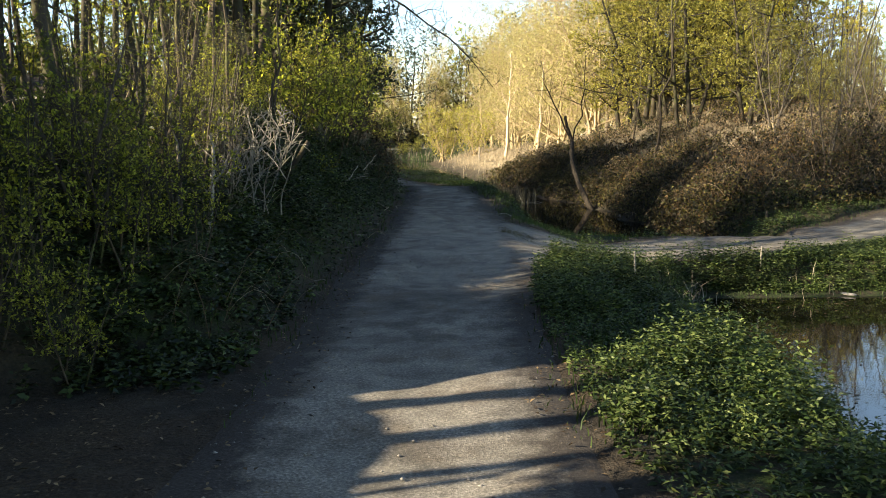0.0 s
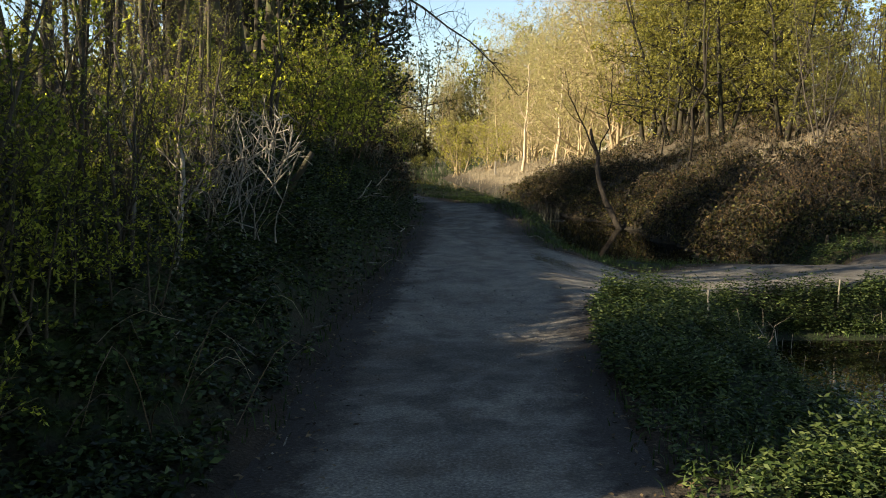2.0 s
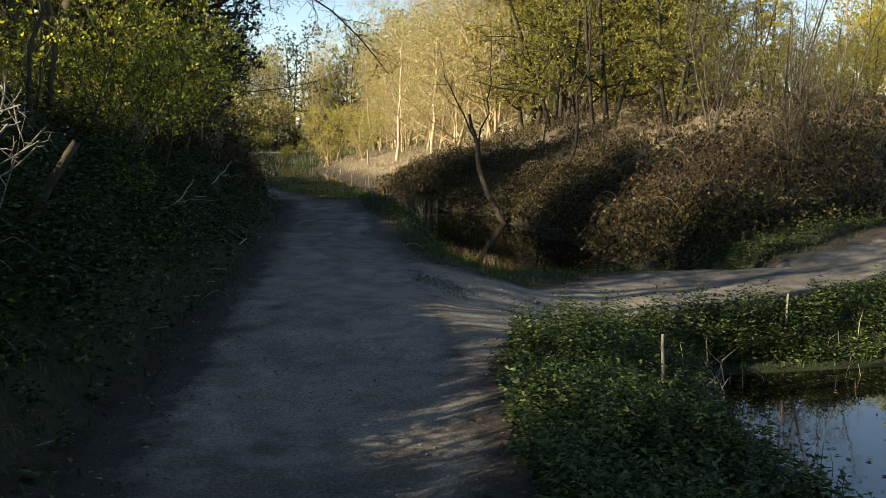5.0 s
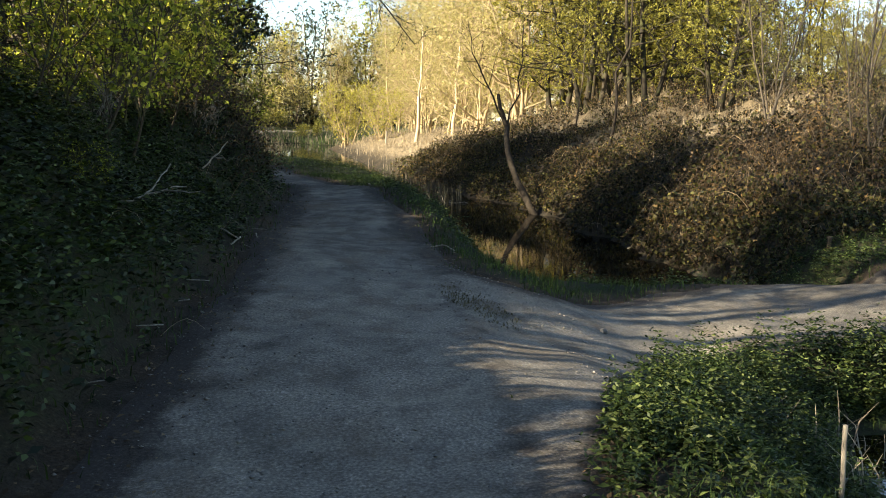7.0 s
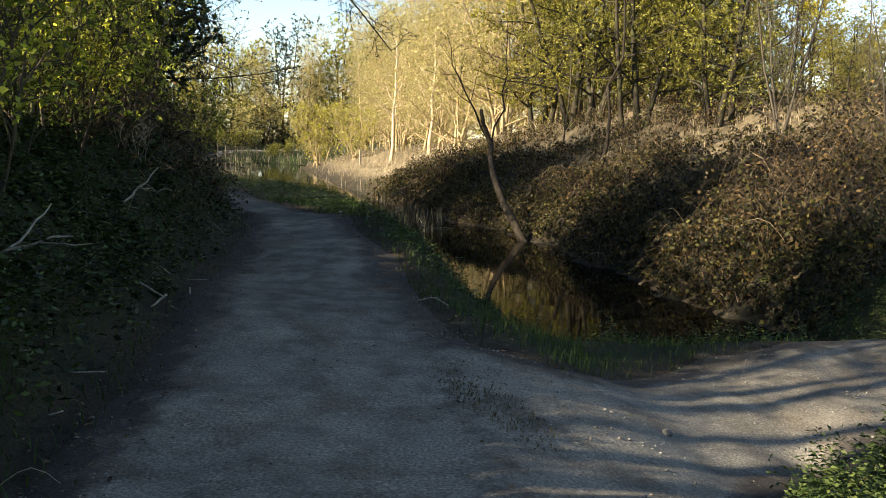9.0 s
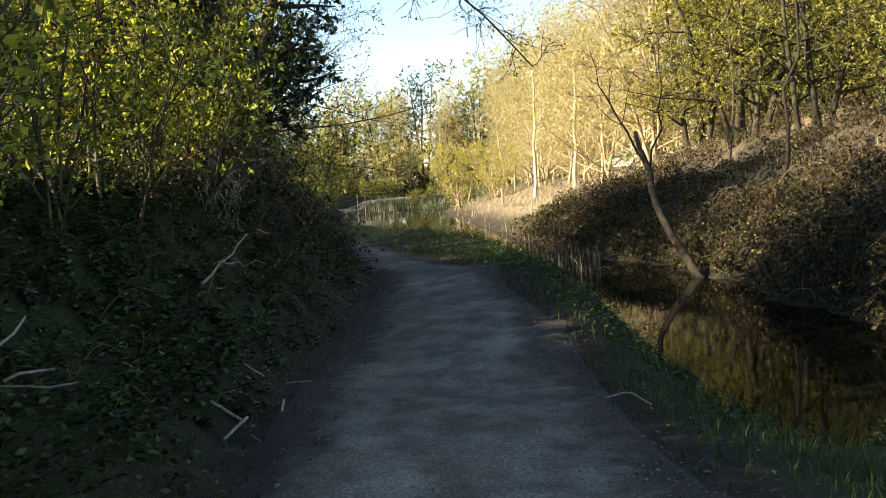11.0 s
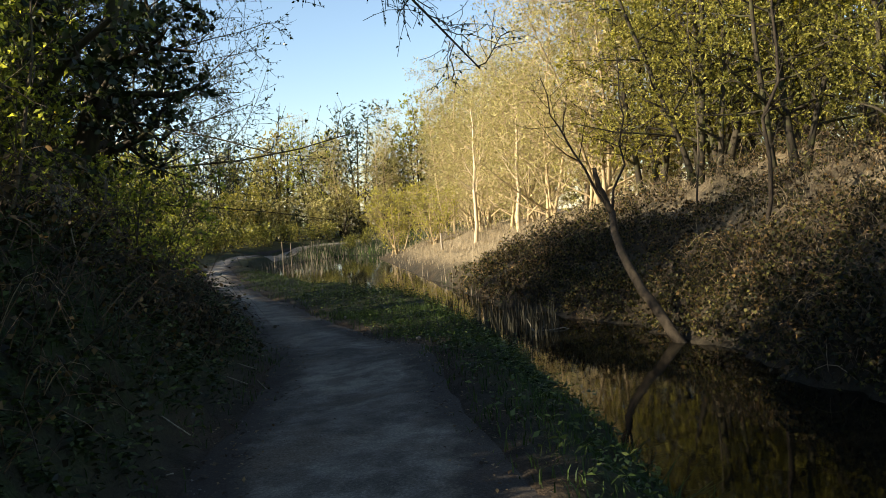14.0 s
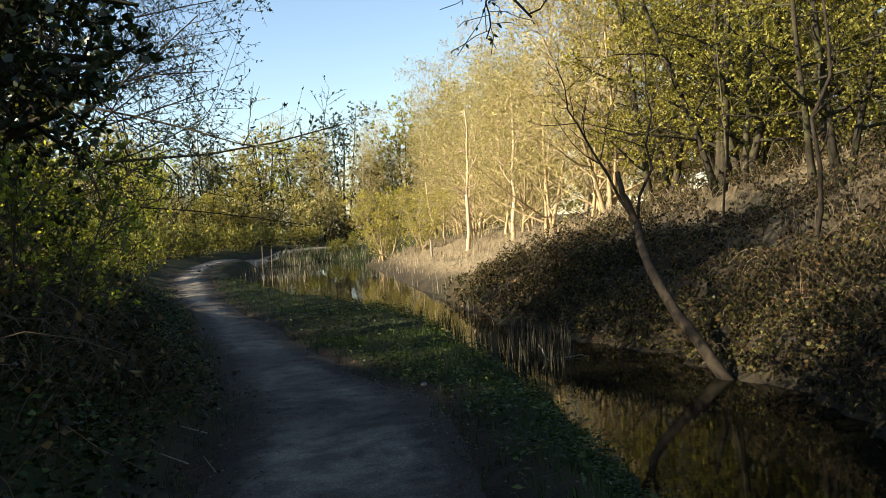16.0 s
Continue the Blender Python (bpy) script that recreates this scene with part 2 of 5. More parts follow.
def mesh_of(name, parts, material, smooth=False):
    """One mesh out of (vertices, faces) arrays; all faces have the same number of corners within an array."""
    me = bpy.data.meshes.new(name)
    vs, loops, starts, off, lo = [], [], [], 0, 0
    for v, f in parts:
        if len(v) == 0 or len(f) == 0:
            continue
        f = np.asarray(f, dtype=np.int64)
        vs.append(np.asarray(v, dtype=np.float32).reshape(-1, 3))
        loops.append((f + off).reshape(-1))
        starts.append(lo + np.arange(len(f)) * f.shape[1])
        off += len(vs[-1])
        lo += f.size
    V, Lp, S = np.concatenate(vs), np.concatenate(loops).astype(np.int32), np.concatenate(starts).astype(np.int32)
    me.vertices.add(len(V))
    me.vertices.foreach_set("co", V.reshape(-1))
    me.loops.add(len(Lp))
    me.loops.foreach_set("vertex_index", Lp)
    me.polygons.add(len(S))
    me.polygons.foreach_set("loop_start", S)
    if smooth:
        me.polygons.foreach_set("use_smooth", np.ones(len(S), dtype=bool))
    me.update(calc_edges=True)
    me.validate()
    me.materials.append(material)
    return me


def thing(name, label, category, at=(0, 0, 0), group="", turn=0.0, size=1.0):
    ob = tagged(new(name), label, category, group)
    ob.matrix_basis = pose(*at, 0, 0, turn) @ Matrix.Scale(size, 4)
    return ob


def part(name, parts, material, parent, label="", smooth=False):
    ob = new(name, mesh_of(name, parts, material, smooth))
    ob.parent = parent
    if label:
        ob["label"] = label
    return ob


def stuff(name, parts, material, label, category):
    return tagged(new(name, mesh_of(name, parts, material)), label, category, "", "stuff")


def unit(a):
    return a / np.maximum(np.linalg.norm(a, axis=-1, keepdims=True), 1e-9)


def tubes(P, R, sides=4, cap=True):
    """Round branches: P (B, N, 3) centre lines, R (B, N) radii."""
    B, N, _ = P.shape
    T = unit(np.gradient(P, axis=1))
    ref = np.where(np.abs(T[:, :1, 2:3]) > 0.9, np.array([1.0, 0, 0]), np.array([0, 0, 1.0]))
    U = unit(np.cross(T, np.broadcast_to(ref, T.shape)))
    W = np.cross(T, U)
    a = np.arange(sides) * 2 * np.pi / sides
    ring = P[:, :, None, :] + R[:, :, None, None] * (np.cos(a)[:, None] * U[:, :, None, :] + np.sin(a)[:, None] * W[:, :, None, :])
    V = ring.reshape(-1, 3)
    b = np.arange(B)[:, None, None] * N * sides
    i = np.arange(N - 1)[None, :, None] * sides
    k = np.arange(sides)[None, None, :]
    k2 = (k + 1) % sides
    F = np.stack([b + i + k, b + i + k2, b + i + sides + k2, b + i + sides + k], -1).reshape(-1, 4)
    return V, F


def leaves(P, D, size, rng, aspect=0.55, fold=0.15, flat=0.0):
    """Pointed leaves at P that grow along D: one folded four-cornered face each."""
    n = len(P)
    D = unit(D)
    Q = rng.normal(size=(n, 3))
    Q[:, 2] += flat * 3
    S = unit(np.cross(D, Q))
    Nn = np.cross(S, D)
    size = np.broadcast_to(size, (n,))[:, None]
    mid = P + D * size * 0.45
    v = np.stack([P, mid + S * size * aspect * 0.5 + Nn * size * fold, P + D * size, mid - S * size * aspect * 0.5 + Nn * size * fold], 1)
    return v.reshape(-1, 3), np.arange(n * 4).reshape(-1, 4)


def blades(P, height, rng, width=0.008, bend=0.5, lean=None):
    """Grass blades: two quads narrowing to a tip that bends over."""
    n = len(P)
    height = np.broadcast_to(height, (n,))[:, None]
    az = rng.uniform(0, 2 * np.pi, n)
    out = np.stack([np.cos(az), np.sin(az), np.zeros(n)], 1)
    if lean is not None:
        out = out + lean
    side = unit(np.stack([-out[:, 1], out[:, 0], np.zeros(n)], 1)) * width
    b = bend * rng.uniform(0.3, 1.3, (n, 1))
    up = np.array([0, 0, 1.0])
    p1 = P + up * height * 0.55 + out * height * b * 0.25
    p2 = P + up * height * (1 - 0.3 * b) + out * height * b
    v = np.stack([P - side, P + side, p1 + side * 0.75, p1 - side * 0.75, p2 + side * 0.15, p2 - side * 0.15], 1).reshape(-1, 3)
    i = np.arange(n)[:, None] * 6
    f = np.concatenate([i + np.array([[0, 1, 2, 3]]), i + np.array([[3, 2, 4, 5]])])
    return v, f


def along(P, t):
    """Points at t (0..1) on lines P (B, N, 3); t (B,)."""
    N = P.shape[1]
    u = np.clip(t, 0, 0.9999) * (N - 1)
    i = u.astype(int)
    f = (u - i)[:, None]
    r = np.arange(len(P))
    return P[r, i] * (1 - f) + P[r, i + 1] * f, unit(P[r, i + 1] - P[r, i])


def sprout(P, R, n, rng, t0, length, elev, up=0.15, N=5, wob=0.12, taper=0.6, ratio=0.5, droop=0.0):
    """n side branches on each of the lines P, spread round them; returns their lines and radii."""
    B = len(P)
    P2, R2 = np.repeat(P, n, 0), np.repeat(R, n, 0)
    k = np.tile(np.arange(n), B)
    t = t0 + (1 - t0) * (k + rng.uniform(0, 1, B * n)) / n
    o, d = along(P2, t)
    az = k * 2.399 + np.repeat(rng.uniform(0, 6.28, B), n) + rng.normal(0, 0.4, B * n)
    ref = np.where(np.abs(d[:, 2:3]) > 0.8, np.array([1.0, 0, 0]), np.array([0, 0, 1.0]))
    u = unit(np.cross(d, ref))
    w = np.cross(d, u)
    side = np.cos(az)[:, None] * u + np.sin(az)[:, None] * w
    e = np.radians(elev + rng.normal(0, 9, B * n))[:, None]
    dir0 = unit(d * np.sin(e) + side * np.cos(e))
    L = (length * (1 - taper * (t - t0) / (1 - t0 + 1e-6)) * rng.uniform(0.65, 1.25, B * n))[:, None]
    pts = [o]
    cur = dir0
    for j in range(N - 1):
        cur = unit(cur + np.array([0, 0, 1.0]) * (up - droop * j) + rng.normal(0, wob, (B * n, 3)))
        pts.append(pts[-1] + cur * L / (N - 1))
    i = np.clip((t * (P.shape[1] - 1)).astype(int), 0, P.shape[1] - 1)
    r0 = R2[np.arange(B * n), i] * ratio
    rad = r0[:, None] * np.linspace(1, 0.25, N)[None]
    return np.stack(pts, 1), rad


def stems_of(rng, n, height, r, spread, lean, N=9, wob=0.05):
    """Main stems from one root."""
    base = rng.normal(0, spread, (n, 3)) * np.array([1, 1, 0])
    az = np.arange(n) * 2.399 + rng.uniform(0, 6.28)
    cur = unit(np.stack([np.cos(az) * lean, np.sin(az) * lean, np.ones(n)], 1) + rng.normal(0, 0.04, (n, 3)))
    H = height * rng.uniform(0.8, 1.08, n)[:, None]
    pts = [base + np.array([0, 0, -0.15])]
    for j in range(N - 1):
        cur = unit(cur + np.array([0, 0, 0.05]) + rng.normal(0, wob, (n, 3)))
        pts.append(pts[-1] + cur * (H + 0.15) / (N - 1))
    R = r * rng.uniform(0.75, 1.15, n)[:, None] * np.linspace(1, 0.12, N)[None] ** 0.8
    R[:, 0] *= 1.35
    return np.stack(pts, 1), R


def tree(name, label, category, seed, height, r, stems=1, spread=0.1, lean=0.05, t0=0.2, n1=12, n2=6, n3=4, l1=2.2, l2=0.9, l3=0.4,
         e1=35, e2=25, up=0.1, leafy=4, leaf=0.07, leaf_m=None, bark=None, wob=0.05, group="", aspect=0.55, droop=0.0, flat=0.0):
    """A tree at the origin: tapered trunk, limbs and twigs, and a crown of single leaves."""
    rng = np.random.default_rng(seed)
    ob = thing(name, label, category, (0, 0, 0), group)
    P0, R0 = stems_of(rng, stems, height, r, spread, lean, wob=wob)
    P1, R1 = sprout(P0, R0, n1, rng, t0, l1, e1, up, 6, 0.1, droop=droop)
    P2, R2 = sprout(P1, R1, n2, rng, 0.2, l2, e2, up, 4, 0.14, ratio=0.55, droop=droop)
    P3, R3 = sprout(P2, R2, n3, rng, 0.15, l3, 30, up * 0.7, 2, 0.15, ratio=0.6, droop=droop)
    R2, R3 = np.maximum(R2, 0.0035), np.maximum(R3, 0.0025)
    for k in range(stems):
        part("trunk" if stems < 3 else "stem", [tubes(P0[k:k + 1], R0[k:k + 1], 9 if r > 0.04 else 6)], bark, ob, smooth=True)
    tagged(part("branchwork", [tubes(P1, np.maximum(R1, 0.006), 5), tubes(P2, R2, 3), tubes(P3, R3, 3)], bark, ob, smooth=True), kind="stuff")
    if leafy:
        q = np.repeat(P3, leafy, 0)
        p, d = along(q, rng.uniform(0.1, 1.0, len(q)))
        d = unit(d + rng.normal(0, 0.8, d.shape) + np.array([0, 0, 0.2]))
        part("crown", [leaves(p, d, leaf * rng.uniform(0.6, 1.3, len(p)), rng, aspect, flat=flat)], leaf_m, ob)
    return ob


# ---------------------------------------------------------------- the lie of the land
WATER = -0.95


def sstep(a, b, x):
    t = np.clip((x - a) / (b - a), 0, 1)
    return t * t * (3 - 2 * t)


def left_edge(y):
    return np.interp(y, [-15, 5, 9, 14.4, 20, 24, 27, 30, 33.7, 40, 49, 54, 64, 77, 86, 96, 106], [-1.2, -1.12, -1.12, -0.9, -0.8, -0.97, -1.65, -2.5, -3.35, -5.3, -7.6, -8.6, -10.4, -11.8, -11.6, -8.5, -2.0])


def right_edge(y):
    return np.interp(y, [-15, 5, 8, 9.5, 14.4, 16.5, 19.4, 21, 24, 25.5, 30, 38.5, 46, 52, 61, 68, 80, 87, 93, 99], [0.75, 0.72, 0.8, 1.15, 1.25, 1.1, 0.9, 0.75, 0.55, 0.1, -1.3, -3.9, -5.6, -7.1, -8.7, -9.4, -10.0, -8.8, -5.0, 1.0])


def side_near(x):
    return np.interp(x, [0.7, 1.0, 1.45, 1.9, 2.5, 3.5, 5.05, 8, 12, 18], [8.0, 9.8, 11.0, 12.0, 13.0, 13.7, 14.15, 15.3, 17.0, 19.5])


def side_far(x):
    return np.interp(x, [0.7, 1.2, 1.85, 3.4, 5, 6.9, 10, 18], [15.2, 14.9, 14.7, 15.8, 16.5, 17.1, 18.4, 22.0])


def path_out(x, y):
    """Metres outside the trodden ways; negative on them."""
    a = np.maximum(left_edge(y) - x, x - right_edge(y))
    b = np.maximum(np.maximum(side_near(x) - y, y - side_far(x)), 0.7 - x)
    return np.minimum(a, np.where(x > 0.6, b, 9.0))


def canal_left(y):
    return np.interp(y, [17, 20, 23, 26, 30, 32, 36, 40, 46, 52, 61, 70, 82, 90, 110], [2.5, 2.35, 2.25, 2.2, 1.9, 1.5, 0.15, -1.6, -3.6, -5.2, -6.9, -7.8, -8.2, -4.3, 9.0]) + 0.10 * np.sin(y * 1.9) + 0.07 * np.sin(y * 4.3 + 1) + 0.05 * np.sin(y * 7.7)


def canal_right(y):
    return np.interp(y, [17, 20, 25, 28.6, 31, 33, 35, 38, 42, 51, 60, 75, 90, 110], [6.0, 5.8, 5.5, 5.4, 4.9, 4.3, 3.7, 2.9, 2.5, 1.4, 0.4, -1.2, 4.0, 24.0]) + 0.14 * np.sin(y * 1.6 + 2) + 0.09 * np.sin(y * 3.7) + 0.06 * np.sin(y * 8.1)


def pond_left(y):
    return np.interp(y, [-6, 0, 6, 8.5, 10.5, 12.0, 13.2], [3.8, 3.3, 3.0, 2.9, 3.1, 3.45, 3.95])


def wet(x, y):
    """Metres into open water (canal or pond); negative on land."""
    c = np.minimum(np.minimum(x - canal_left(y), canal_right(y) - x), np.minimum(y - 17.4, 83 + 2.5 * np.sin(x * 1.1) - y))
    far = 13.05 + 0.06 * (x - 4)
    p = np.minimum(np.minimum(x - pond_left(y), far - y), 22 - x)
    return np.maximum(c, np.minimum(p, y + 9))


RNG0 = np.random.default_rng(11)
WAVES = [(RNG0.uniform(0, 6.28), RNG0.uniform(0, 6.28), f) for f in (0.35, 0.6, 0.9, 1.5, 2.3, 3.4, 5.1, 7.7) for _ in range(3)]


def rough(x, y):
    z = 0
    for a, ph, f in WAVES:
        z = z + np.sin((x * math.cos(a) + y * math.sin(a)) * f * 2.1 + ph) / (f + 0.25)
    return z * 0.1


def land(x, y):
    """Height of the ground."""
    x, y = np.asarray(x, float), np.asarray(y, float)
    base = np.interp(y, [-10, 0, 6, 10.5, 12.5, 16, 19, 22, 26, 32, 200], [0.05, 0.06, 0.0, -0.08, -0.02, 0.08, 0.13, 0.1, -0.04, 0.0, 0.0])
    low = np.interp(x, [1.0, 1.6, 2.4, 3.3, 5, 8, 12, 18, 40], [0, -0.12, -0.38, -0.5, -0.52, -0.4, 0.0, 0.6, 1.0])
    base = base + low * sstep(9.3, 12.6, y) * (1 - sstep(17.5, 19.5, y))
    n = rough(x, y)
    # wooded bank beside the path
    dl = (left_edge(y) - x) * np.interp(y, [24, 28, 50, 60], [1, 0.86, 0.9, 0.95])
    clear = 1 - sstep(4.6, 6.6, y)
    dl2 = dl - 0.25 - 1.2 * clear
    rise = np.interp(dl2, [0, 0.4, 0.85, 1.5, 3.0, 5.0, 9, 20, 60], [0, 0.38, 0.85, 1.3, 1.8, 2.2, 2.5, 2.9, 3.4])
    rise = rise * np.interp(y, [-10, 22, 28, 36, 60, 90], [1, 1, 0.85, 0.5, 0.3, 0.2])
    rise = rise + 0.75 * np.exp(-((x + 1.9) / 0.7) ** 2 - ((y - 19.9) / 1.7) ** 2) * (dl > 0.1) * sstep(0.1, 0.7, dl)
    # Added ridges and an unseen mound, shaped to bound the sun strips.
    rise = rise + (0.31 + 0.2 * sstep(10.2, 11.2, y)) * np.exp(-((x + 3.3) / 0.85) ** 2) * sstep(7.8, 8.8, y) * (1 - sstep(13.2, 14.6, y)) + 0.35 * np.exp(-((x + 4.5) / 0.9) ** 2) * (1 - sstep(4.6, 5.6, y)) + 1.5 * np.exp(-((x + 4.6) / 0.8) ** 2) * sstep(3.45, 4.0, y) * (1 - sstep(5.5, 6.6, y))
    # bank across the canal
    dr = np.minimum(x - canal_right(y), y - 18.6 - 0.22 * np.maximum(x - 7, 0))
    high = np.interp(y, [18, 36, 44, 52, 70], [1.0, 1.0, 0.9, 0.6, 0.45])
    steep = 1 - sstep(22, 27, y)
    bank = np.interp(dr, [0, 0.4, 1.2, 2.5, 4.0, 6.0, 9.0, 14, 40], [0, 0.5, 0.92, 1.32, 2.0, 2.75, 3.35, 3.9, 4.4])
    bank = (bank + steep * np.interp(dr, [0, 0.4, 1.2, 2.5, 4.0, 6.0], [0, 0.12, 0.15, 0.2, 0.3, 0.25]) * (dr < 8)) * high
    w = wet(x, y)
    shore = base + n * 0.12
    edge = sstep(0.0, 1.15 + 9 * (y > 76) - 0.6 * ((y < 15.5) & (x > 3.3)), -w)
    z = WATER + 0.04 + (shore - WATER - 0.04) * edge
    z = np.where(dl > 0, base + rise + n * (0.06 + 0.35 * sstep(0.3, 2.5, dl)), z)
    z = np.where((dr > 0) & (y > 17), np.maximum(WATER + 0.03 + bank + n * 0.42 * sstep(0, 2, dr), np.where(y < 24, z, -9)), z)
    z = np.where(w > 0, WATER + 0.04 - 0.75 * sstep(0, 1.2, w), z)
    return z - 0.06 * sstep(0.12, -0.12, path_out(x, y))


def path_height(x, y):
    return land(x, y) + 0.06 * sstep(0.12, -0.12, path_out(x, y))


def spaced(fine0, fine1, step, lo, hi, grow=1.22):
    mid = list(np.arange(fine0, fine1 + 1e-6, step))
    s, v, a = step, fine0, []
    while v > lo:
        s *= grow
        v -= s
        a.append(v)
    s, v, b = step, fine1, []
    while v < hi:
        s *= grow
        v += s
        b.append(v)
    return np.array(a[::-1] + mid + b)


def grid_faces(nx, ny):
    i, j = np.meshgrid(np.arange(nx - 1), np.arange(ny - 1), indexing="ij")
    a = i * ny + j
    return np.stack([a, a + ny, a + ny + 1, a + 1], -1).reshape(-1, 4)


GX, GY = spaced(-7, 13, 0.16, -900, 900, 1.16), spaced(-3, 44, 0.16, -300, 1500, 1.10)
XX, YY = np.meshgrid(GX, GY, indexing="ij")
ZZ = land(XX, YY)
me = mesh_of("ground", [(np.stack([XX, YY, ZZ], -1).reshape(-1, 3), grid_faces(len(GX), len(GY)))], M_GROUND, True)
dl_ = left_edge(YY) - XX
green = np.clip(sstep(0.1, 0.6, path_out(XX, YY)) * (1 - sstep(2.2, 4.5, dl_)) * (1 - 0.9 * (dl_ > 0) * (1 - sstep(4.8, 6.0, YY))), 0, 1)
green = np.where(YY > 60, 1.0, green) * np.where((XX > canal_right(YY) - 0.5) & (YY > 18.4), 0.15, 1.0)
dr_ = XX - canal_right(YY)
dry = sstep(0.2, 1.5, dr_) * (YY > 17.5) * np.maximum(np.interp(YY, [18, 41, 46, 60, 80], [0.08, 0.12, 1, 1, 0.4]), 0.6 * sstep(2.2, 4.5, dr_) * sstep(23, 26, YY) * (YY < 46))
green = green * (1 - dry)
for nm, val in (("green", green), ("dry", dry)):
    me.attributes.new(nm, "FLOAT", "POINT").data.foreach_set("value", val.reshape(-1).astype(np.float32))
tagged(new("ground", me), "wooded canal bank of soil, leaf litter and moss", "ground", "", "structure")

# trodden ways
PX, PY = np.arange(-13, 17, 0.13), np.concatenate([np.arange(-9, 46, 0.13), np.arange(46, 105, 0.4)])
XX, YY = np.meshgrid(PX, PY, indexing="ij")
out = path_out(XX, YY) + 0.13 * rough(XX * 2.1, YY * 2.1)
ZZ = path_height(XX, YY) - 0.012 - 0.10 * sstep(-0.05, 0.4, out) + 0.012 * rough(XX * 3.3 + 5, YY * 3.3)
F = grid_faces(len(PX), len(PY))
F = F[(out.reshape(-1)[F] < 0.42).all(1)]
used = np.unique(F)
back = np.zeros(XX.size, dtype=np.int64)
back[used] = np.arange(len(used))
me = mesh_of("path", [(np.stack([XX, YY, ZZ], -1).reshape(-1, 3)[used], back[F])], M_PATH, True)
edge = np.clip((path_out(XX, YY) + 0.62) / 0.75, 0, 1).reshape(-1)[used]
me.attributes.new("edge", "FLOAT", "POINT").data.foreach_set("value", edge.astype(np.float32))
# Pale grit at the junction; near and far stretches painted lighter as lit ground.
worn_lit = np.interp(YY, [2, 5.5, 6.5, 8.5, 10, 14, 16, 24, 30, 36], [0.8, 0.7, 0.25, 0.25, 0.8, 0.9, 0.2, 0.0, 0.4, 1.0]).reshape(-1)[used]
me.attributes.new("worn_lit", "FLOAT", "POINT").data.foreach_set("value", worn_lit.astype(np.float32))
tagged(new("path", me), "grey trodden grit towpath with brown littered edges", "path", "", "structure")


def water_sheet(name, x0, x1, y0, y1, step, label, material):
    xs, ys = np.arange(x0, x1, step), np.arange(y0, y1, step)
    X, Y = np.meshgrid(xs, ys, indexing="ij")
    F = grid_faces(len(xs), len(ys))
    keep = (wet(X, Y).reshape(-1)[F] > -0.6).any(1)
    F = F[keep]
    used = np.unique(F)
    back = np.zeros(X.size, dtype=np.int64)
    back[used] = np.arange(len(used))
    V = np.stack([X, Y, np.full_like(X, WATER)], -1).reshape(-1, 3)[used]
    return tagged(new(name, mesh_of(name, [(V, back[F])], material)), label, "water", "", "structure")


water_sheet("water_canal", -14, 20, 16.6, 101, 0.4, "still dark canal water mirroring trees and bank", M_WATER)
water_sheet("water_pond", 2.6, 23, -9.5, 13.7, 0.4, "still pond mirroring the blue sky", M_POND)


def put(ob, x, y, turn=0.0, size=1.0, dz=0.0, tilt=0.0):
    ob.matrix_basis = pose(x, y, float(land(x, y)) + dz, tilt, 0, turn) @ Matrix.Scale(size, 4)
    return ob


def again(ob, x, y, turn=0.0, size=1.0, dz=0.0):
    base = ob.matrix_basis.copy()
    ob.matrix_basis = Matrix()
    c = copy_thing(ob, pose(x, y, float(land(x, y)) + dz, 0, 0, turn) @ Matrix.Scale(size, 4))
    ob.matrix_basis = base
    return c

# ---------------------------------------------------------------- trees across the canal
TR = np.random.default_rng(5)
gold = [tree("golden_tree", "tall budding tree with golden straw-coloured twigs on the far canal bank", "tree", 20 + i, 10.5 + i * 0.7, 0.072, stems=3 - i % 2, spread=0.25, lean=0.2,
             t0=0.06, n1=16, n2=8, n3=5, l1=4.0, l2=1.7, l3=0.9, e1=30, e2=28, up=0.06, leafy=6, leaf=0.17, aspect=0.22, leaf_m=M_LEAF_GOLD, bark=M_BARK_GOLD, group="golden trees on the far bank") for i in range(3)]
olive = [tree("leafing_tree", "yellow-green leafing tree with dark stems on the bank top", "tree", 40 + i, 8.6 + i, 0.12, stems=3, spread=0.3, lean=0.26, t0=0.14, n1=13, n2=7, n3=4,
              l1=3.0, l2=1.3, l3=0.65, e1=14, e2=20, up=0.03, leafy=20, leaf=0.088, leaf_m=M_LEAF_SPRING, bark=M_BARK_DARK, group="leafing trees on the bank top") for i in range(2)]
yellow = tree("yellow_leafed_tree", "tree with bright yellow-green young leaves on the bank top", "tree", 51, 9.0, 0.14, stems=2, spread=0.2, lean=0.1, t0=0.2, n1=13, n2=7, n3=4,
              l1=2.8, l2=1.2, l3=0.6, e1=35, up=0.06, leafy=12, leaf=0.14, leaf_m=M_LEAF_BRIGHT, bark=M_BARK_DARK)
bare = [tree("bare_tree", "bare grey-twigged tree on the bank", "tree", 60 + i, 8.0 + 2 * i, 0.06, stems=4 - 2 * i, spread=0.3, lean=0.25, t0=0.12, n1=12, n2=6, n3=4, l1=2.1, l2=1.1, l3=0.6,
             e1=45, e2=38, up=0.1, leafy=2, leaf=0.06, leaf_m=M_LEAF_OLIVE, bark=M_BARK_BLUE, group="bare trees on the bank") for i in range(2)]


def place(kinds, spots, rng, keep=None):
    for i, (x, y, s) in enumerate(spots):
        turn = rng.uniform(0, 360)
        if i < len(kinds):
            put(kinds[i], x, y, turn, s)
        elif not keep or keep(x, y):
            again(kinds[i % len(kinds)], x, y, turn, s)


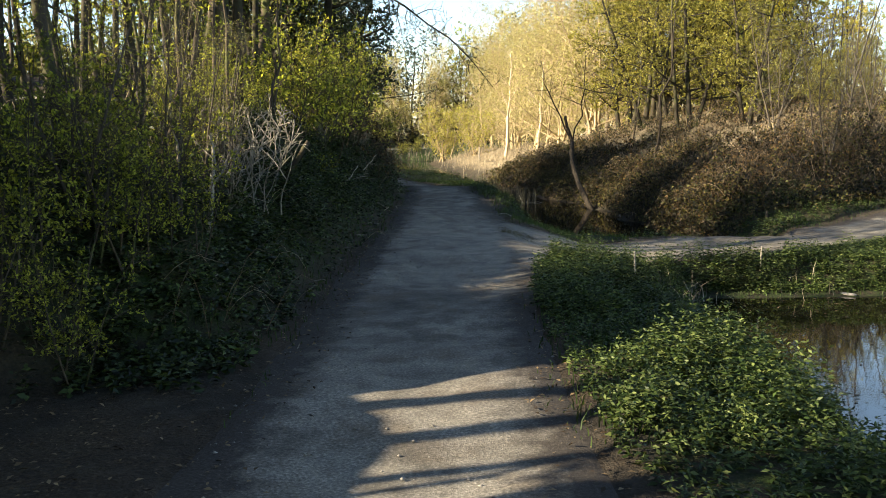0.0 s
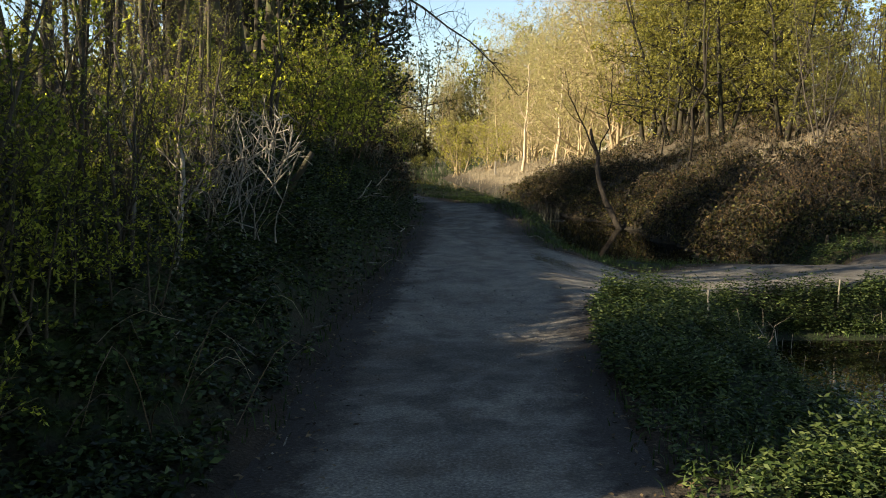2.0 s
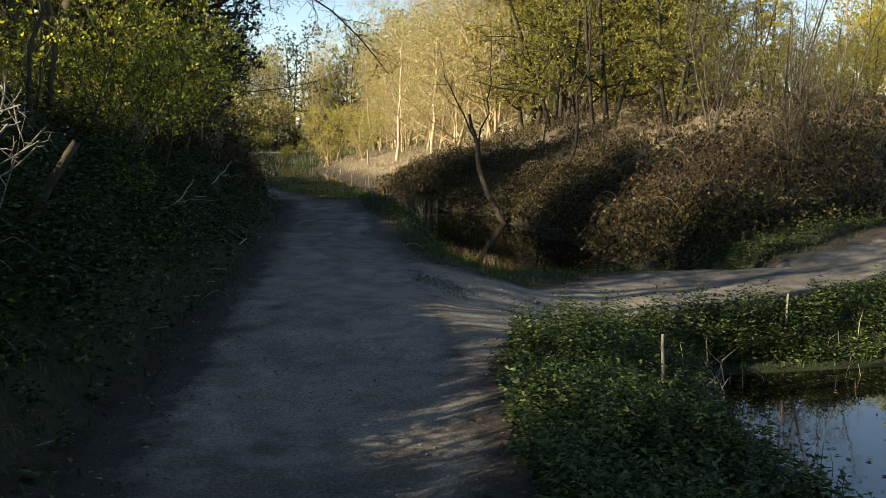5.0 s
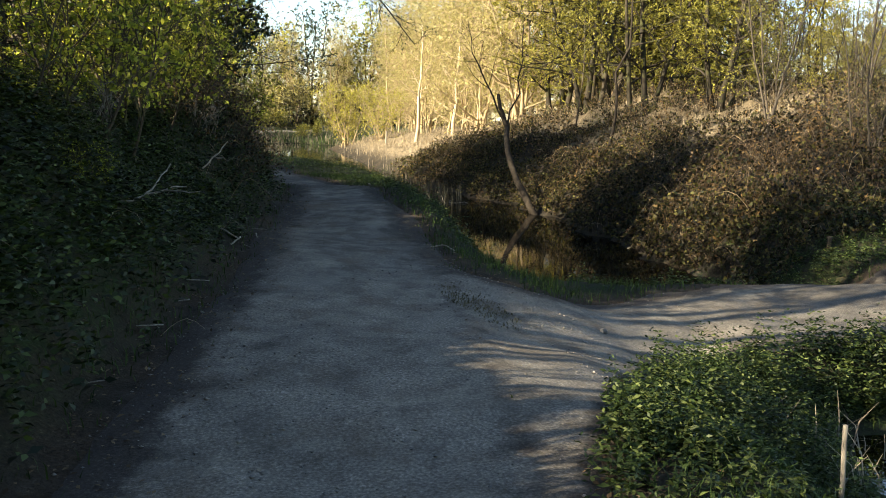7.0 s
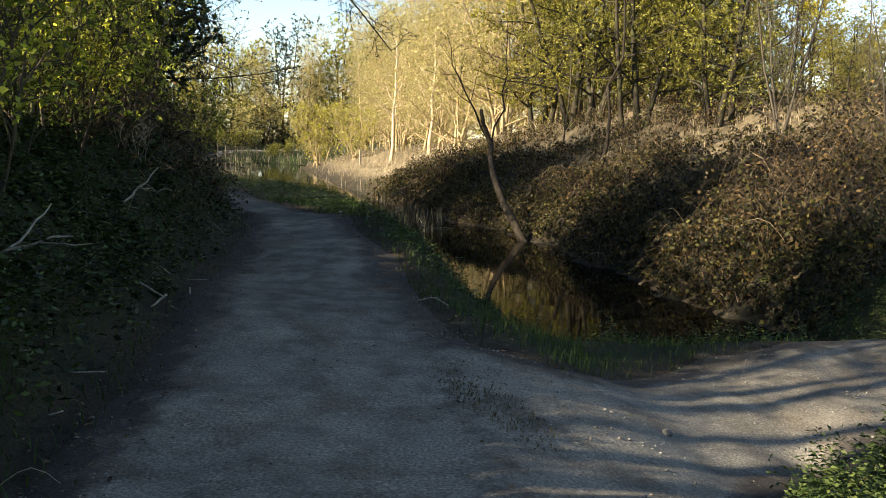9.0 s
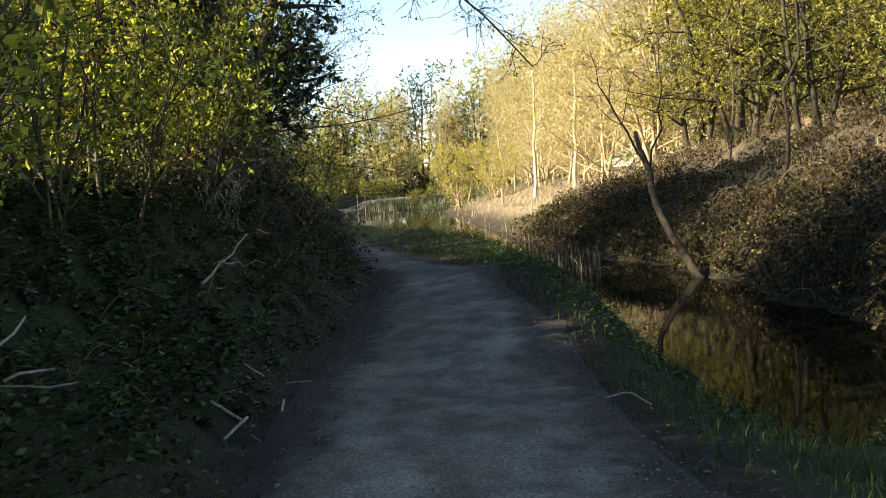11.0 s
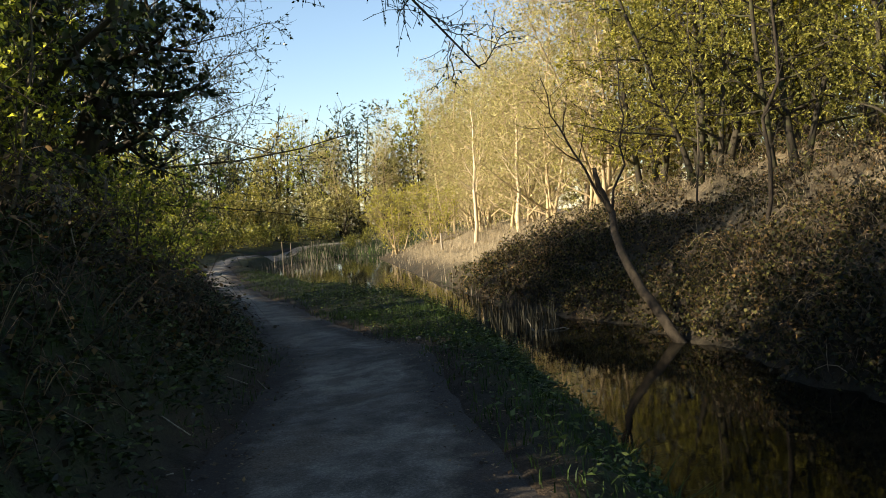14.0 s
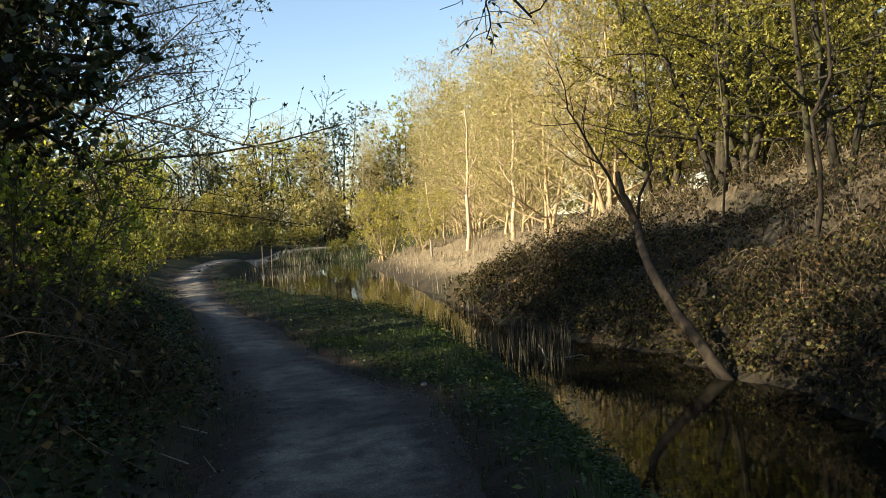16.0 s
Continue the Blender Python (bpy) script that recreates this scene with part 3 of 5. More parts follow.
spots = []
for y in np.arange(45.5, 112, 4.2):
    for k, off in enumerate((5.5, 11.0, 17.5)):
        if y > 64 and k == 2:
            continue
        gx, gy = float(canal_right(min(y, 82))) + off + TR.uniform(-1.3, 1.3), y + TR.uniform(-1.5, 1.5) + k * 1.5
        if wet(gx, gy) < -1.2 and path_out(gx, gy) > 1.0:
            spots.append((gx, gy, TR.uniform(0.85, 1.1)))
place(gold, spots, TR)
place(olive, [(10.2, 41.0, 1.0), (12.3, 39.5, 0.95), (9.3, 44.5, 1.05), (15.5, 45.0, 1.0), (11.3, 44.0, 1.1), (17.5, 52.0, 1.1), (13.6, 47.5, 1.1), (9.6, 34.5, 0.85), (11.4, 32.4, 0.75), (8.9, 38.0, 0.9)], TR)
put(yellow, 13.5, 40.8, 30, 0.95)
again(yellow, 17.2, 43.0, 200, 0.8)
place(bare, [(16.2, 37.5, 0.65), (18.2, 40.5, 0.7), (10.3, 27.0, 0.5), (11.9, 25.6, 0.5), (15.3, 41.0, 0.85), (13.0, 27.8, 0.42)], TR)
for x, y, s_ in ((12.5, 28.5, 0.26), (14.5, 27.5, 0.24), (16.5, 29.5, 0.24), (13.2, 33.5, 0.3), (17.0, 35.0, 0.3), (20.5, 31.5, 0.26)):
    again(olive[int(TR.integers(0, 2))], x, y, TR.uniform(0, 360), s_)
for x, y, s_ in ((20.0, 35.0, 0.4), (23.5, 38.5, 0.46), (26.5, 41.0, 0.5), (17.6, 31.5, 0.3), (22.5, 33.5, 0.36), (19.0, 41.0, 0.62), (28.0, 35.0, 0.4)):
    again(olive[int(TR.integers(0, 2))] if TR.random() < 0.6 else yellow, x, y, TR.uniform(0, 360), s_)
# rounded willow bushes
willow = tree("willow_bush", "rounded yellow-green willow bush at the waterside", "bush", 71, 4.3, 0.05, stems=7, spread=0.4, lean=0.5, t0=0.08, n1=8, n2=5, n3=3, l1=1.5, l2=0.8, l3=0.5, e1=45, e2=35,
              up=0.12, leafy=5, leaf=0.11, leaf_m=M_LEAF_YELLOW, bark=M_BARK_GOLD, group="willow bushes")
put(willow, 0.2, 71.0, 10, 1.0)
again(willow, 2.5, 66.0, 120, 0.8)
again(willow, 21.6, 37.5, 220, 1.1)
again(willow, 24.0, 38.6, 20, 1.2)
again(willow, 19.9, 39.6, 130, 0.85)
again(willow, 22.0, 30.5, 70, 0.75)

# ---------------------------------------------------------------- far end of the canal
far_kinds = [tree("distant_tree", "distant leafing tree at the end of the canal", "tree", 90 + i, 11.5 + i, 0.16, stems=3, spread=0.5, lean=0.2, t0=0.03, n1=13, n2=6, n3=2, l1=4.6, l2=2.0, l3=1.0, e1=20, e2=20, up=0.05,
                  leafy=15, leaf=0.24, leaf_m=(M_LEAF_SPRING, M_LEAF_GOLD, M_LEAF_FRESH, M_LEAF_DARK)[i], bark=M_BARK_DARK, group="distant trees") for i in range(4)]
spots = []
for x in np.arange(-46, 18, 2.3):
    spots.append((x + TR.uniform(-1.2, 1.2), 112 + TR.uniform(-4, 7) + 0.1 * abs(x), TR.uniform(0.75, 1.2)))
for i, (x, y, s_) in enumerate(spots):
    k = (0, 1, 2, 1, 3, 1, 0)[i % 7]
    if i < 4:
        put(far_kinds[i], x, y, TR.uniform(0, 360), s_)
    else:
        again(far_kinds[k], x, y, TR.uniform(0, 360), s_)
for x, y, s_ in ((-22, 70, 0.5), (-25, 80, 0.6), (-20, 92, 0.6), (-28, 95, 0.7), (-17, 100, 0.5), (-24, 104, 0.75), (-33, 85, 0.7), (-19, 60, 0.42), (-24, 55, 0.45), (-16.5, 66, 0.4), (-16, 76, 0.42), (-17.5, 84, 0.5), (-14.5, 103, 0.55), (-20.5, 74, 0.5)):
    again(far_kinds[int(TR.integers(0, 3))], x, y, TR.uniform(0, 360), s_)
for x, y, s_ in ((30, 54, 0.55), (34, 50, 0.5), (38, 56, 0.6), (42, 50, 0.55), (47, 57, 0.65), (52, 52, 0.6), (36, 64, 0.65), (27, 60, 0.6)):
    again(far_kinds[int(TR.integers(0, 3))], x, y, TR.uniform(0, 360), s_)
poplar = tree("poplar", "tall bare whitish poplar in the distance", "tree", 77, 15.0, 0.16, stems=1, t0=0.15, n1=26, n2=6, n3=3, l1=2.6, l2=1.1, l3=0.6, e1=62, e2=50, up=0.2, leafy=0, bark=M_BARK_PALE, group="distant poplars")
put(poplar, -22, 135, 0, 1.1)
for x, y, s in ((-26, 138, 1.0), (-30, 133, 1.15), (-17, 140, 1.0), (-35, 139, 1.1), (-12, 136, 1.05), (-41, 136, 1.0)):
    again(poplar, x, y, TR.uniform(0, 360), s)
for x, y, s_ in ((4.0, 109.0, 1.0), (-2.0, 107.0, 0.95), (0.8, 112.0, 1.1), (-5.5, 108.0, 1.0), (-9.0, 110.0, 1.05)):
    again(gold[int(TR.integers(0, 3))], x, y, TR.uniform(0, 360), s_)
hedge_bush = tree("hedge_bush", "dense dark-green hedge bush beside the path", "bush", 81, 1.7, 0.03, stems=6, spread=0.5, lean=0.45, t0=0.05, n1=6, n2=4, n3=2, l1=0.8, l2=0.45, l3=0.3, e1=40, up=0.1,
                  leafy=4, leaf=0.15, leaf_m=M_LEAF_OLIVE, bark=M_BARK_DARK, group="hedge along the path")
put(hedge_bush, -14.5, 88, 0, 1.0)
far_bush = tree("distant_bush", "distant leafing bush at the end of the canal", "bush", 83, 4.2, 0.05, stems=5, spread=0.5, lean=0.45, t0=0.05, n1=7, n2=5, n3=2, l1=1.7, l2=0.9, l3=0.5, e1=35, up=0.08,
                leafy=6, leaf=0.22, leaf_m=M_LEAF_GOLD, bark=M_BARK, group="distant bushes")
put(far_bush, -33, 101, 0, 1.0)
for x, y, s_ in ((14.0, 57, 1.0), (17.5, 60, 1.1), (21.0, 58, 1.1), (15.5, 66, 1.1), (21.5, 66, 1.2), (11.5, 62, 0.9), (25.0, 62, 1.2), (24.5, 54, 1.1)):
    again(far_bush, x, y, TR.uniform(0, 360), s_)
for i in range(16):
    again(far_bush, -33 + 2.3 * i + TR.uniform(-0.8, 0.8), 105 + TR.uniform(-2, 3) + 0.25 * max(0, -33 + 2.3 * i + 10), TR.uniform(0, 360), TR.uniform(0.7, 1.3))
for i in range(34):
    u = i / 33
    y = 46 + 56 * u
    x = float(left_edge(y)) - 2.2 - 1.2 * TR.random()
    again(hedge_bush, x, y + TR.uniform(-0.7, 0.7), TR.uniform(0, 360), TR.uniform(0.75, 1.25))

# ---------------------------------------------------------------- wooded bank beside the path
LR = np.random.default_rng(8)
haw = [tree("hawthorn", "hawthorn with fresh green leaves on the wooded bank", "tree", 100 + i, 4.4 + 0.5 * i, 0.055, stems=3, spread=0.18, lean=0.16, t0=0.3, n1=10, n2=6, n3=4, l1=1.5, l2=0.8, l3=0.38,
            e1=20, e2=16, up=0.03, leafy=8, leaf=0.072, leaf_m=M_LEAF_FRESH, bark=M_BARK, group="hawthorns on the wooded bank", aspect=0.7) for i in range(3)]
hazel = [tree("hazel", "many-stemmed hazel with sparse new leaves on the wooded bank", "tree", 110 + i, 3.6, 0.028, stems=6, spread=0.22, lean=0.22, t0=0.22, n1=6, n2=4, n3=3, l1=0.95, l2=0.55, l3=0.3,
              e1=34, e2=24, up=0.06, leafy=5, leaf=0.058, leaf_m=M_LEAF_FRESH, bark=M_BARK, group="hazels on the wooded bank", aspect=0.75) for i in range(2)]
pole = [tree("sapling", "slender bare-stemmed sapling on the wooded bank", "tree", 120 + i, 6.0, 0.05, stems=1 + i, spread=0.2, lean=0.08, t0=0.6, n1=7, n2=4, n3=3, l1=0.9, l2=0.5, l3=0.3, e1=45, up=0.1,
             leafy=2, leaf=0.06, leaf_m=M_LEAF_FRESH, bark=(M_BARK, M_BARK_DARK)[i], group="saplings on the wooded bank") for i in range(2)]


def open_above(x, y):
    """Keeps the canopy off the strip through which the low sun reaches the bank."""
    c = y - 0.36 * x
    return not (13.8 < c < 29.5 and x < -4.8 or 5.8 < c < 9.4 and x < -9)


def open_below(x, y):
    c = y - 0.36 * x
    return not (14.5 < c < 20.0 and x < -3.0 or 7.4 < c < 8.8)


def lit_gap(x, y):
    c = y - 0.36 * x
    return 3.6 < c < 5.8 or 9.4 < c < 14.0


ash = [tree("canopy_tree", "slender bare-trunked tree with a leafing crown on the bank", "tree", 126 + i, 7.6, 0.085, stems=1, lean=0.06, t0=0.5, n1=12, n2=7, n3=4, l1=2.1, l2=1.0, l3=0.45, e1=34, e2=25, up=0.06,
            leafy=5, leaf=0.07, leaf_m=M_LEAF_FRESH, bark=(M_BARK, M_BARK_DARK)[i], group="canopy trees on the bank") for i in range(2)]
under, over, thin = ([], []), [], []
# Rows run on unseen behind the start, added to cut sky light.
for y in np.arange(-24, 24, 1.35):
    yy = y + LR.uniform(-0.4, 0.4)
    x = float(left_edge(yy)) - 2.1 - LR.uniform(0, 1.1) - (1.2 if yy < 5.5 else 0)
    if not lit_gap(x, yy) and not (7 < yy < 21 and LR.random() < (0.65 if yy > 13 else 0.3)):
        under[int(LR.random() < 0.45)].append((x, yy, LR.uniform(0.6, 0.82) if LR.random() < 0.7 else 0.95))
for d0, step in ((5.0, 3.0), (8.5, 6.0)):
    for y in np.arange(-24, 31, step):
        yy = y + LR.uniform(-0.8, 0.8)
        x = float(left_edge(yy)) - d0 - LR.uniform(-0.7, 1.0)
        if not lit_gap(x, yy) and not (10 < yy - 0.36 * x < 21 and LR.random() < 0.45):
            over.append((x, yy, LR.uniform(0.85, 1.12)))
for k in range(46):
    yy, d0 = LR.uniform(-6, 32), LR.uniform(3.2, 15)
    x = float(left_edge(yy)) - d0
    if not lit_gap(x, yy) or LR.random() < 0.3:
        thin.append((x, yy, LR.uniform(0.8, 1.15)))
thin += [(-4.3, 8.9, 1.0), (-4.4, 9.9, 1.0), (-4.2, 11.1, 1.0)]
# Extra canopy trees, crowns out of view, added to shade the far bank.
over += [(-3.9, 13.2, 0.95), (-4.4, 14.6, 1.0), (-3.9, 16.0, 0.95), (-4.6, 16.9, 1.0), (-4.0, 14.1, 0.95), (-4.6, 15.7, 1.0), (-3.7, 16.5, 0.9), (-4.2, 15.1, 1.05), (-3.4, 13.6, 1.05), (-3.3, 15.2, 1.0), (-4.7, 13.9, 1.1), (-3.5, 14.6, 1.1)]
place(haw, under[0], LR, open_below)
place(hazel, under[1], LR, open_below)
place(ash, over, LR, open_above)
place(pole, thin, LR, lambda x, y: (x > -9 or y < 3) and not (-5 < x < -4.25 and 9.6 < y < 10.5))
for x, y, s_ in ((-5.6, 13.9, 0.9), (-6.6, 14.1, 0.95), (-8.4, 13.5, 1.0)):
    again(haw[int(LR.integers(0, 3))], x, y, LR.uniform(0, 360), s_)
# far edge of the wood
for k in range(17):
    again((far_bush, hedge_bush)[k % 2], -15.5 + LR.uniform(-1.5, 1.5), 3.5 + 2.2 * k + LR.uniform(-0.6, 0.6), LR.uniform(0, 360), (0.85, 2.0)[k % 2] * LR.uniform(0.85, 1.15))
for k in range(16):
    again(far_bush, -27 + LR.uniform(-3, 3), -18 + 4.6 * k + LR.uniform(-1, 1), LR.uniform(0, 360), LR.uniform(1.0, 1.4))
for x, y, s_ in ((-8.0, 29.4, 1.6), (-7.6, 32.4, 1.4), (-9.6, 34.5, 1.5), (-10.5, 30.5, 1.6)):
    again(haw[int(LR.integers(0, 3))], x, y, LR.uniform(0, 360), s_)
# Unseen hawthorns behind the start, added to hold sky light off the path.
for y in np.arange(-24, -2, 3.2):
    again(haw[int(LR.integers(0, 3))], 4.5 + LR.uniform(-1, 1) - 1.2 * (y > -8), y, LR.uniform(0, 360), 1.4, 0.3)
ivy = tree("ivy_clad_tree", "dark ivy-clad tree leaning over the path", "tree", 131, 6.6, 0.17, stems=2, spread=0.25, lean=0.22, t0=0.1, n1=18, n2=7, n3=5, l1=2.1, l2=0.8, l3=0.4, e1=20, e2=20, up=0.02,
           leafy=10, leaf=0.085, leaf_m=M_LEAF_DARK, bark=M_BARK_DARK, aspect=0.8)
put(ivy, -2.9, 23.4, 40, 0.85)
again(ivy, -3.3, 21.8, 250, 0.85)
again(ivy, -4.0, 20.6, 160, 1.0)
twiggy = tree("twiggy_alder", "dark-twigged alder with small hanging catkins beside the path", "tree", 133, 6.8, 0.06, stems=3, spread=0.2, lean=0.25, t0=0.22, n1=18, n2=12, n3=8, l1=4.4, l2=1.5, l3=0.6, e1=10, e2=25,
              up=0.02, leafy=4, leaf=0.055, leaf_m=M_LEAF_DARK, bark=M_BARK_DARK, aspect=0.5)
put(twiggy, -4.5, 28.6, 0, 1.0)
again(twiggy, -5.6, 31.6, 70, 1.0)

# low thicket along the bank's foot and past the bend
shrub = tree("leafy_shrub", "low shrub with fresh green leaves on the bank", "bush", 141, 1.5, 0.014, stems=6, spread=0.28, lean=0.42, t0=0.1, n1=6, n2=4, n3=2, l1=0.55, l2=0.32, l3=0.2, e1=45, up=0.08,
             leafy=6, leaf=0.05, leaf_m=M_LEAF_FRESH, bark=M_BARK, group="shrubs on the bank", aspect=0.7)
put(shrub, -2.7, 21.2, 0, 1.0)
# Shrubs added on the ridge and the unseen mound to block low sun.
for x, y, s_ in ((-3.3, 11.9, 0.3), (-3.3, 12.3, 0.3), (-4.6, 4.5, 0.5), (-4.6, 5.1, 0.5), (-4.6, 5.7, 0.5), (-3.0, 9.4, 0.3), (-2.9, 11.2, 0.25), (-2.8, 12.8, 0.4), (-3.4, 13.0, 0.35), (-2.6, 10.0, 0.25)):
    again(shrub, x, y, LR.uniform(0, 360), s_)
elder = tree("elder_bush", "bushy elder with bright green leaves on the bank", "bush", 143, 2.5, 0.02, stems=6, spread=0.25, lean=0.35, t0=0.12, n1=6, n2=4, n3=3, l1=0.9, l2=0.5, l3=0.28, e1=38, up=0.08,
             leafy=6, leaf=0.066, leaf_m=M_LEAF_FRESH, bark=M_BARK, group="elder bushes on the bank", aspect=0.5)
put(elder, -2.5, 17.3, 0, 0.85)
for x, y, s_ in ((-2.3, 5.2, 0.36), (-2.8, 5.0, 0.42), (-3.3, 5.3, 0.5), (-2.2, 6.1, 0.4), (-2.0, 6.6, 0.34), (-2.5, 5.7, 0.5), (-2.7, 6.4, 0.5), (-2.5, 7.3, 0.42), (-2.5, 8.6, 0.4)):
    again(elder, x, y, LR.uniform(0, 360), s_)
for x, y, s_ in ((-2.5, 6.1, 0.24), (-2.2, 7.0, 0.2), (-2.5, 7.5, 0.26), (-2.2, 8.3, 0.22), (-2.4, 9.2, 0.22)):
    again(bare[0], x, y, LR.uniform(0, 360), s_)
# Those up to y = 5 are unseen, added to shade path and nettles; 12.5-14.9 trim sun.
for x, y, s_ in ((-4.4, 4.9, 0.6), (-5.2, 4.2, 0.85), (-5.2, 4.9, 0.85), (-4.7, 1.4, 1.1), (-4.9, 0.4, 1.1), (-4.5, -0.8, 1.1), (-5.2, -2.0, 1.1), (-3.2, 12.5, 0.3), (-3.3, 13.3, 0.3), (-3.1, 14.1, 0.4), (-3.2, 14.9, 0.4), (-2.3, 19.4, 0.5), (-3.0, 18.4, 0.7), (-2.8, 21.2, 0.85), (-2.9, 6.5, 0.3), (-3.3, 22.8, 1.0), (-4.2, 26.8, 0.9), (-4.8, 29.0, 0.9), (-6.2, 33.5, 0.9), (-8.0, 37.0, 0.8), (-9.5, 41.5, 0.8), (-11.0, 46.0, 0.9), (-12.5, 51, 1.0)):
    again(elder, x, y, LR.uniform(0, 360), s_)
for y in np.arange(6.3, 46, 1.25):
    d = LR.uniform(1.3, 3.2)
    if lit_gap(float(left_edge(y)) - d, y) or (14.5 < y < 19 and d > 1.8) or 6.4 < y < 8.4:
        continue
    again(shrub, float(left_edge(y)) - d, y, LR.uniform(0, 360), LR.uniform(0.6, 1.15))

for x, y, s_ in ((-2.4, 16.8, 1.0), (-2.65, 17.6, 1.15), (-2.3, 18.3, 0.9), (-2.5, 16.1, 0.8)):
    again(shrub, x, y, LR.uniform(0, 360), s_)
for y in np.arange(19.2, 21.5, 0.8):
    again(elder, float(left_edge(y)) - LR.uniform(1.4, 1.9), y, LR.uniform(0, 360), LR.uniform(0.6, 0.95))
for y in np.arange(13.6, 25, 0.75):
    if 16.2 < y < 19:
        continue
    again(shrub, float(left_edge(y)) - LR.uniform(1.0, 2.3), y, LR.uniform(0, 360), LR.uniform(0.45, 0.85) * (0.5 if y < 16.2 else 1.0))

# ---------------------------------------------------------------- single trees at the water
def lone_tree(name, label, lines, bark, seed, n2=6, l2=0.8, leafy=1, leaf_m=M_LEAF_OLIVE, leaf=0.05):
    """A tree whose main lines are given as (start, end, start radius, end radius, bow)."""
    rng = np.random.default_rng(seed)
    x0, y0, z0 = lines[0][0]
    ob = thing(name, label, "tree", (x0, y0, z0))
    Ps, Rs = [], []
    for a, b, ra, rb, bow in lines:
        a, b = np.array(a) - np.array([x0, y0, z0]), np.array(b) - np.array([x0, y0, z0])
        u = np.linspace(0, 1, 8)[:, None]
        side = np.array([bow, 0, abs(bow) * 0.3])
        Ps.append(a + (b - a) * u + side * np.sin(u * np.pi) + rng.normal(0, 0.018, (8, 3)) * np.linalg.norm(b - a) * np.sin(u * np.pi))
        Rs.append(np.linspace(ra, rb, 8))
    P0, R0 = np.array(Ps), np.array(Rs)
    P2, R2 = sprout(P0[1:3] if len(P0) > 1 else P0, R0[1:3] if len(P0) > 1 else R0, n2, rng, 0.3, l2, 35, 0.08, 5, 0.12)
    P3, R3 = sprout(P2, R2, 5, rng, 0.2, l2 * 0.5, 30, 0.06, 4, 0.15)
    for k in range(len(P0)):
        part("trunk" if k == 0 else "limb", [tubes(P0[k:k + 1], R0[k:k + 1], 9)], bark, ob, smooth=True)
    tagged(part("branchwork", [tubes(P2, np.maximum(R2, 0.005), 4), tubes(P3, np.maximum(R3, 0.003), 3)], bark, ob, smooth=True), kind="stuff")
    if leafy:
        q = np.repeat(P3, leafy, 0)
        p, d = along(q, rng.uniform(0.2, 1, len(q)))
        part("crown", [leaves(p, d + rng.normal(0, 0.7, d.shape), leaf, rng)], leaf_m, ob)
    return ob


lone_tree("leaning_tree", "bare forked tree leaning out of the canal edge", [
    ((5.0, 28.5, -1.15), (4.75, 32.0, 1.25), 0.10, 0.07, -0.3),
    ((4.75, 32.0, 1.25), (3.6, 32.6, 4.2), 0.032, 0.008, -0.2),
    ((4.75, 32.0, 1.25), (5.3, 32.8, 4.6), 0.03, 0.008, 0.15),
    ((4.75, 32.0, 1.25), (4.5, 32.2, 2.2), 0.07, 0.045, -0.05)], M_BARK_SHADED, 150, 13, 1.2)
lone_tree("slim_tree", "slim upright dark tree on the far canal bank", [
    ((7.5, 31.2, float(land(7.5, 31.2)) - 0.1), (8.35, 31.9, 5.8), 0.05, 0.02, 0.08)], M_BARK_SHADED, 151, 14, 1.0)
lone_tree("pale_slim_tree", "slim grey-stemmed tree on the far canal bank", [
    ((7.7, 35.6, float(land(7.7, 35.6)) - 0.1), (8.3, 36.8, 6.6), 0.03, 0.008, 0.1)], M_BARK, 152, 9, 0.7)
for k, (x, y, h, s) in enumerate(((8.6, 52.5, 8, 0.13), (10.2, 55.0, 8, 0.13), (6.2, 57.0, 7, 0.12), (11.5, 51.0, 8, 0.13), (4.3, 60.0, 7, 0.12), (12.8, 56.0, 8, 0.12))):
    z = float(land(x, y))
    lone_tree("pale_trunked_tree", "sunlit pale-trunked tree on the far bank", [((x, y, z - 0.1), (x + 0.3, y, z + h), s, 0.03, 0.12)], M_BARK_PALE, 160 + k, 12, 1.5, 3, M_LEAF_GOLD, 0.07)["group"] = "pale-trunked trees"
# twiggy bush on the bank foot
put(again(bare[0], 9.6, 21.8, 40, 0.42), 9.6, 21.8, 40, 0.42)
again(bare[0], 11.5, 23.5, 150, 0.4)

# overhanging bough
bough_r = np.random.default_rng(170)
bough = thing("overhanging_bough", "thin dark budding bough hanging over the path from the bank", "branch", (-4.2, 23.5, 5.5))
u = np.linspace(0, 1, 10)[:, None]
P0 = (np.array([0, 0, 0]) + np.array([5.45, -1.5, -2.75]) * u + np.array([0.2, 0, 0.8]) * np.sin(u * np.pi) + np.array([0, 0, 0.07]) * np.sin(u * 17))[None]
P1, R1 = sprout(P0, np.linspace(0.05, 0.008, 10)[None], 30, bough_r, 0.3, 1.1, 30, -0.09, 6, 0.24)
P2, R2 = sprout(P1, R1, 10, bough_r, 0.2, 0.45, 30, -0.06, 4, 0.25)
q = np.repeat(P2, 2, 0)
p, d = along(q, bough_r.uniform(0.2, 1, len(q)))
part("limb", [tubes(P0, np.linspace(0.05, 0.008, 10)[None], 6)], M_BARK_DARK, bough, smooth=True)
tagged(part("branchwork", [tubes(P1, np.maximum(R1, 0.005), 4), tubes(P2, np.maximum(R2, 0.003), 3)], M_BARK_DARK, bough, smooth=True), kind="stuff")
part("foliage", [leaves(p, d * 0.5 + bough_r.normal(0, 0.5, d.shape) - np.array([0, 0, 0.4]), 0.04, bough_r, 0.5)], M_LEAF_DARK, bough)

# ---------------------------------------------------------------- ground cover
HR = np.random.default_rng(9)


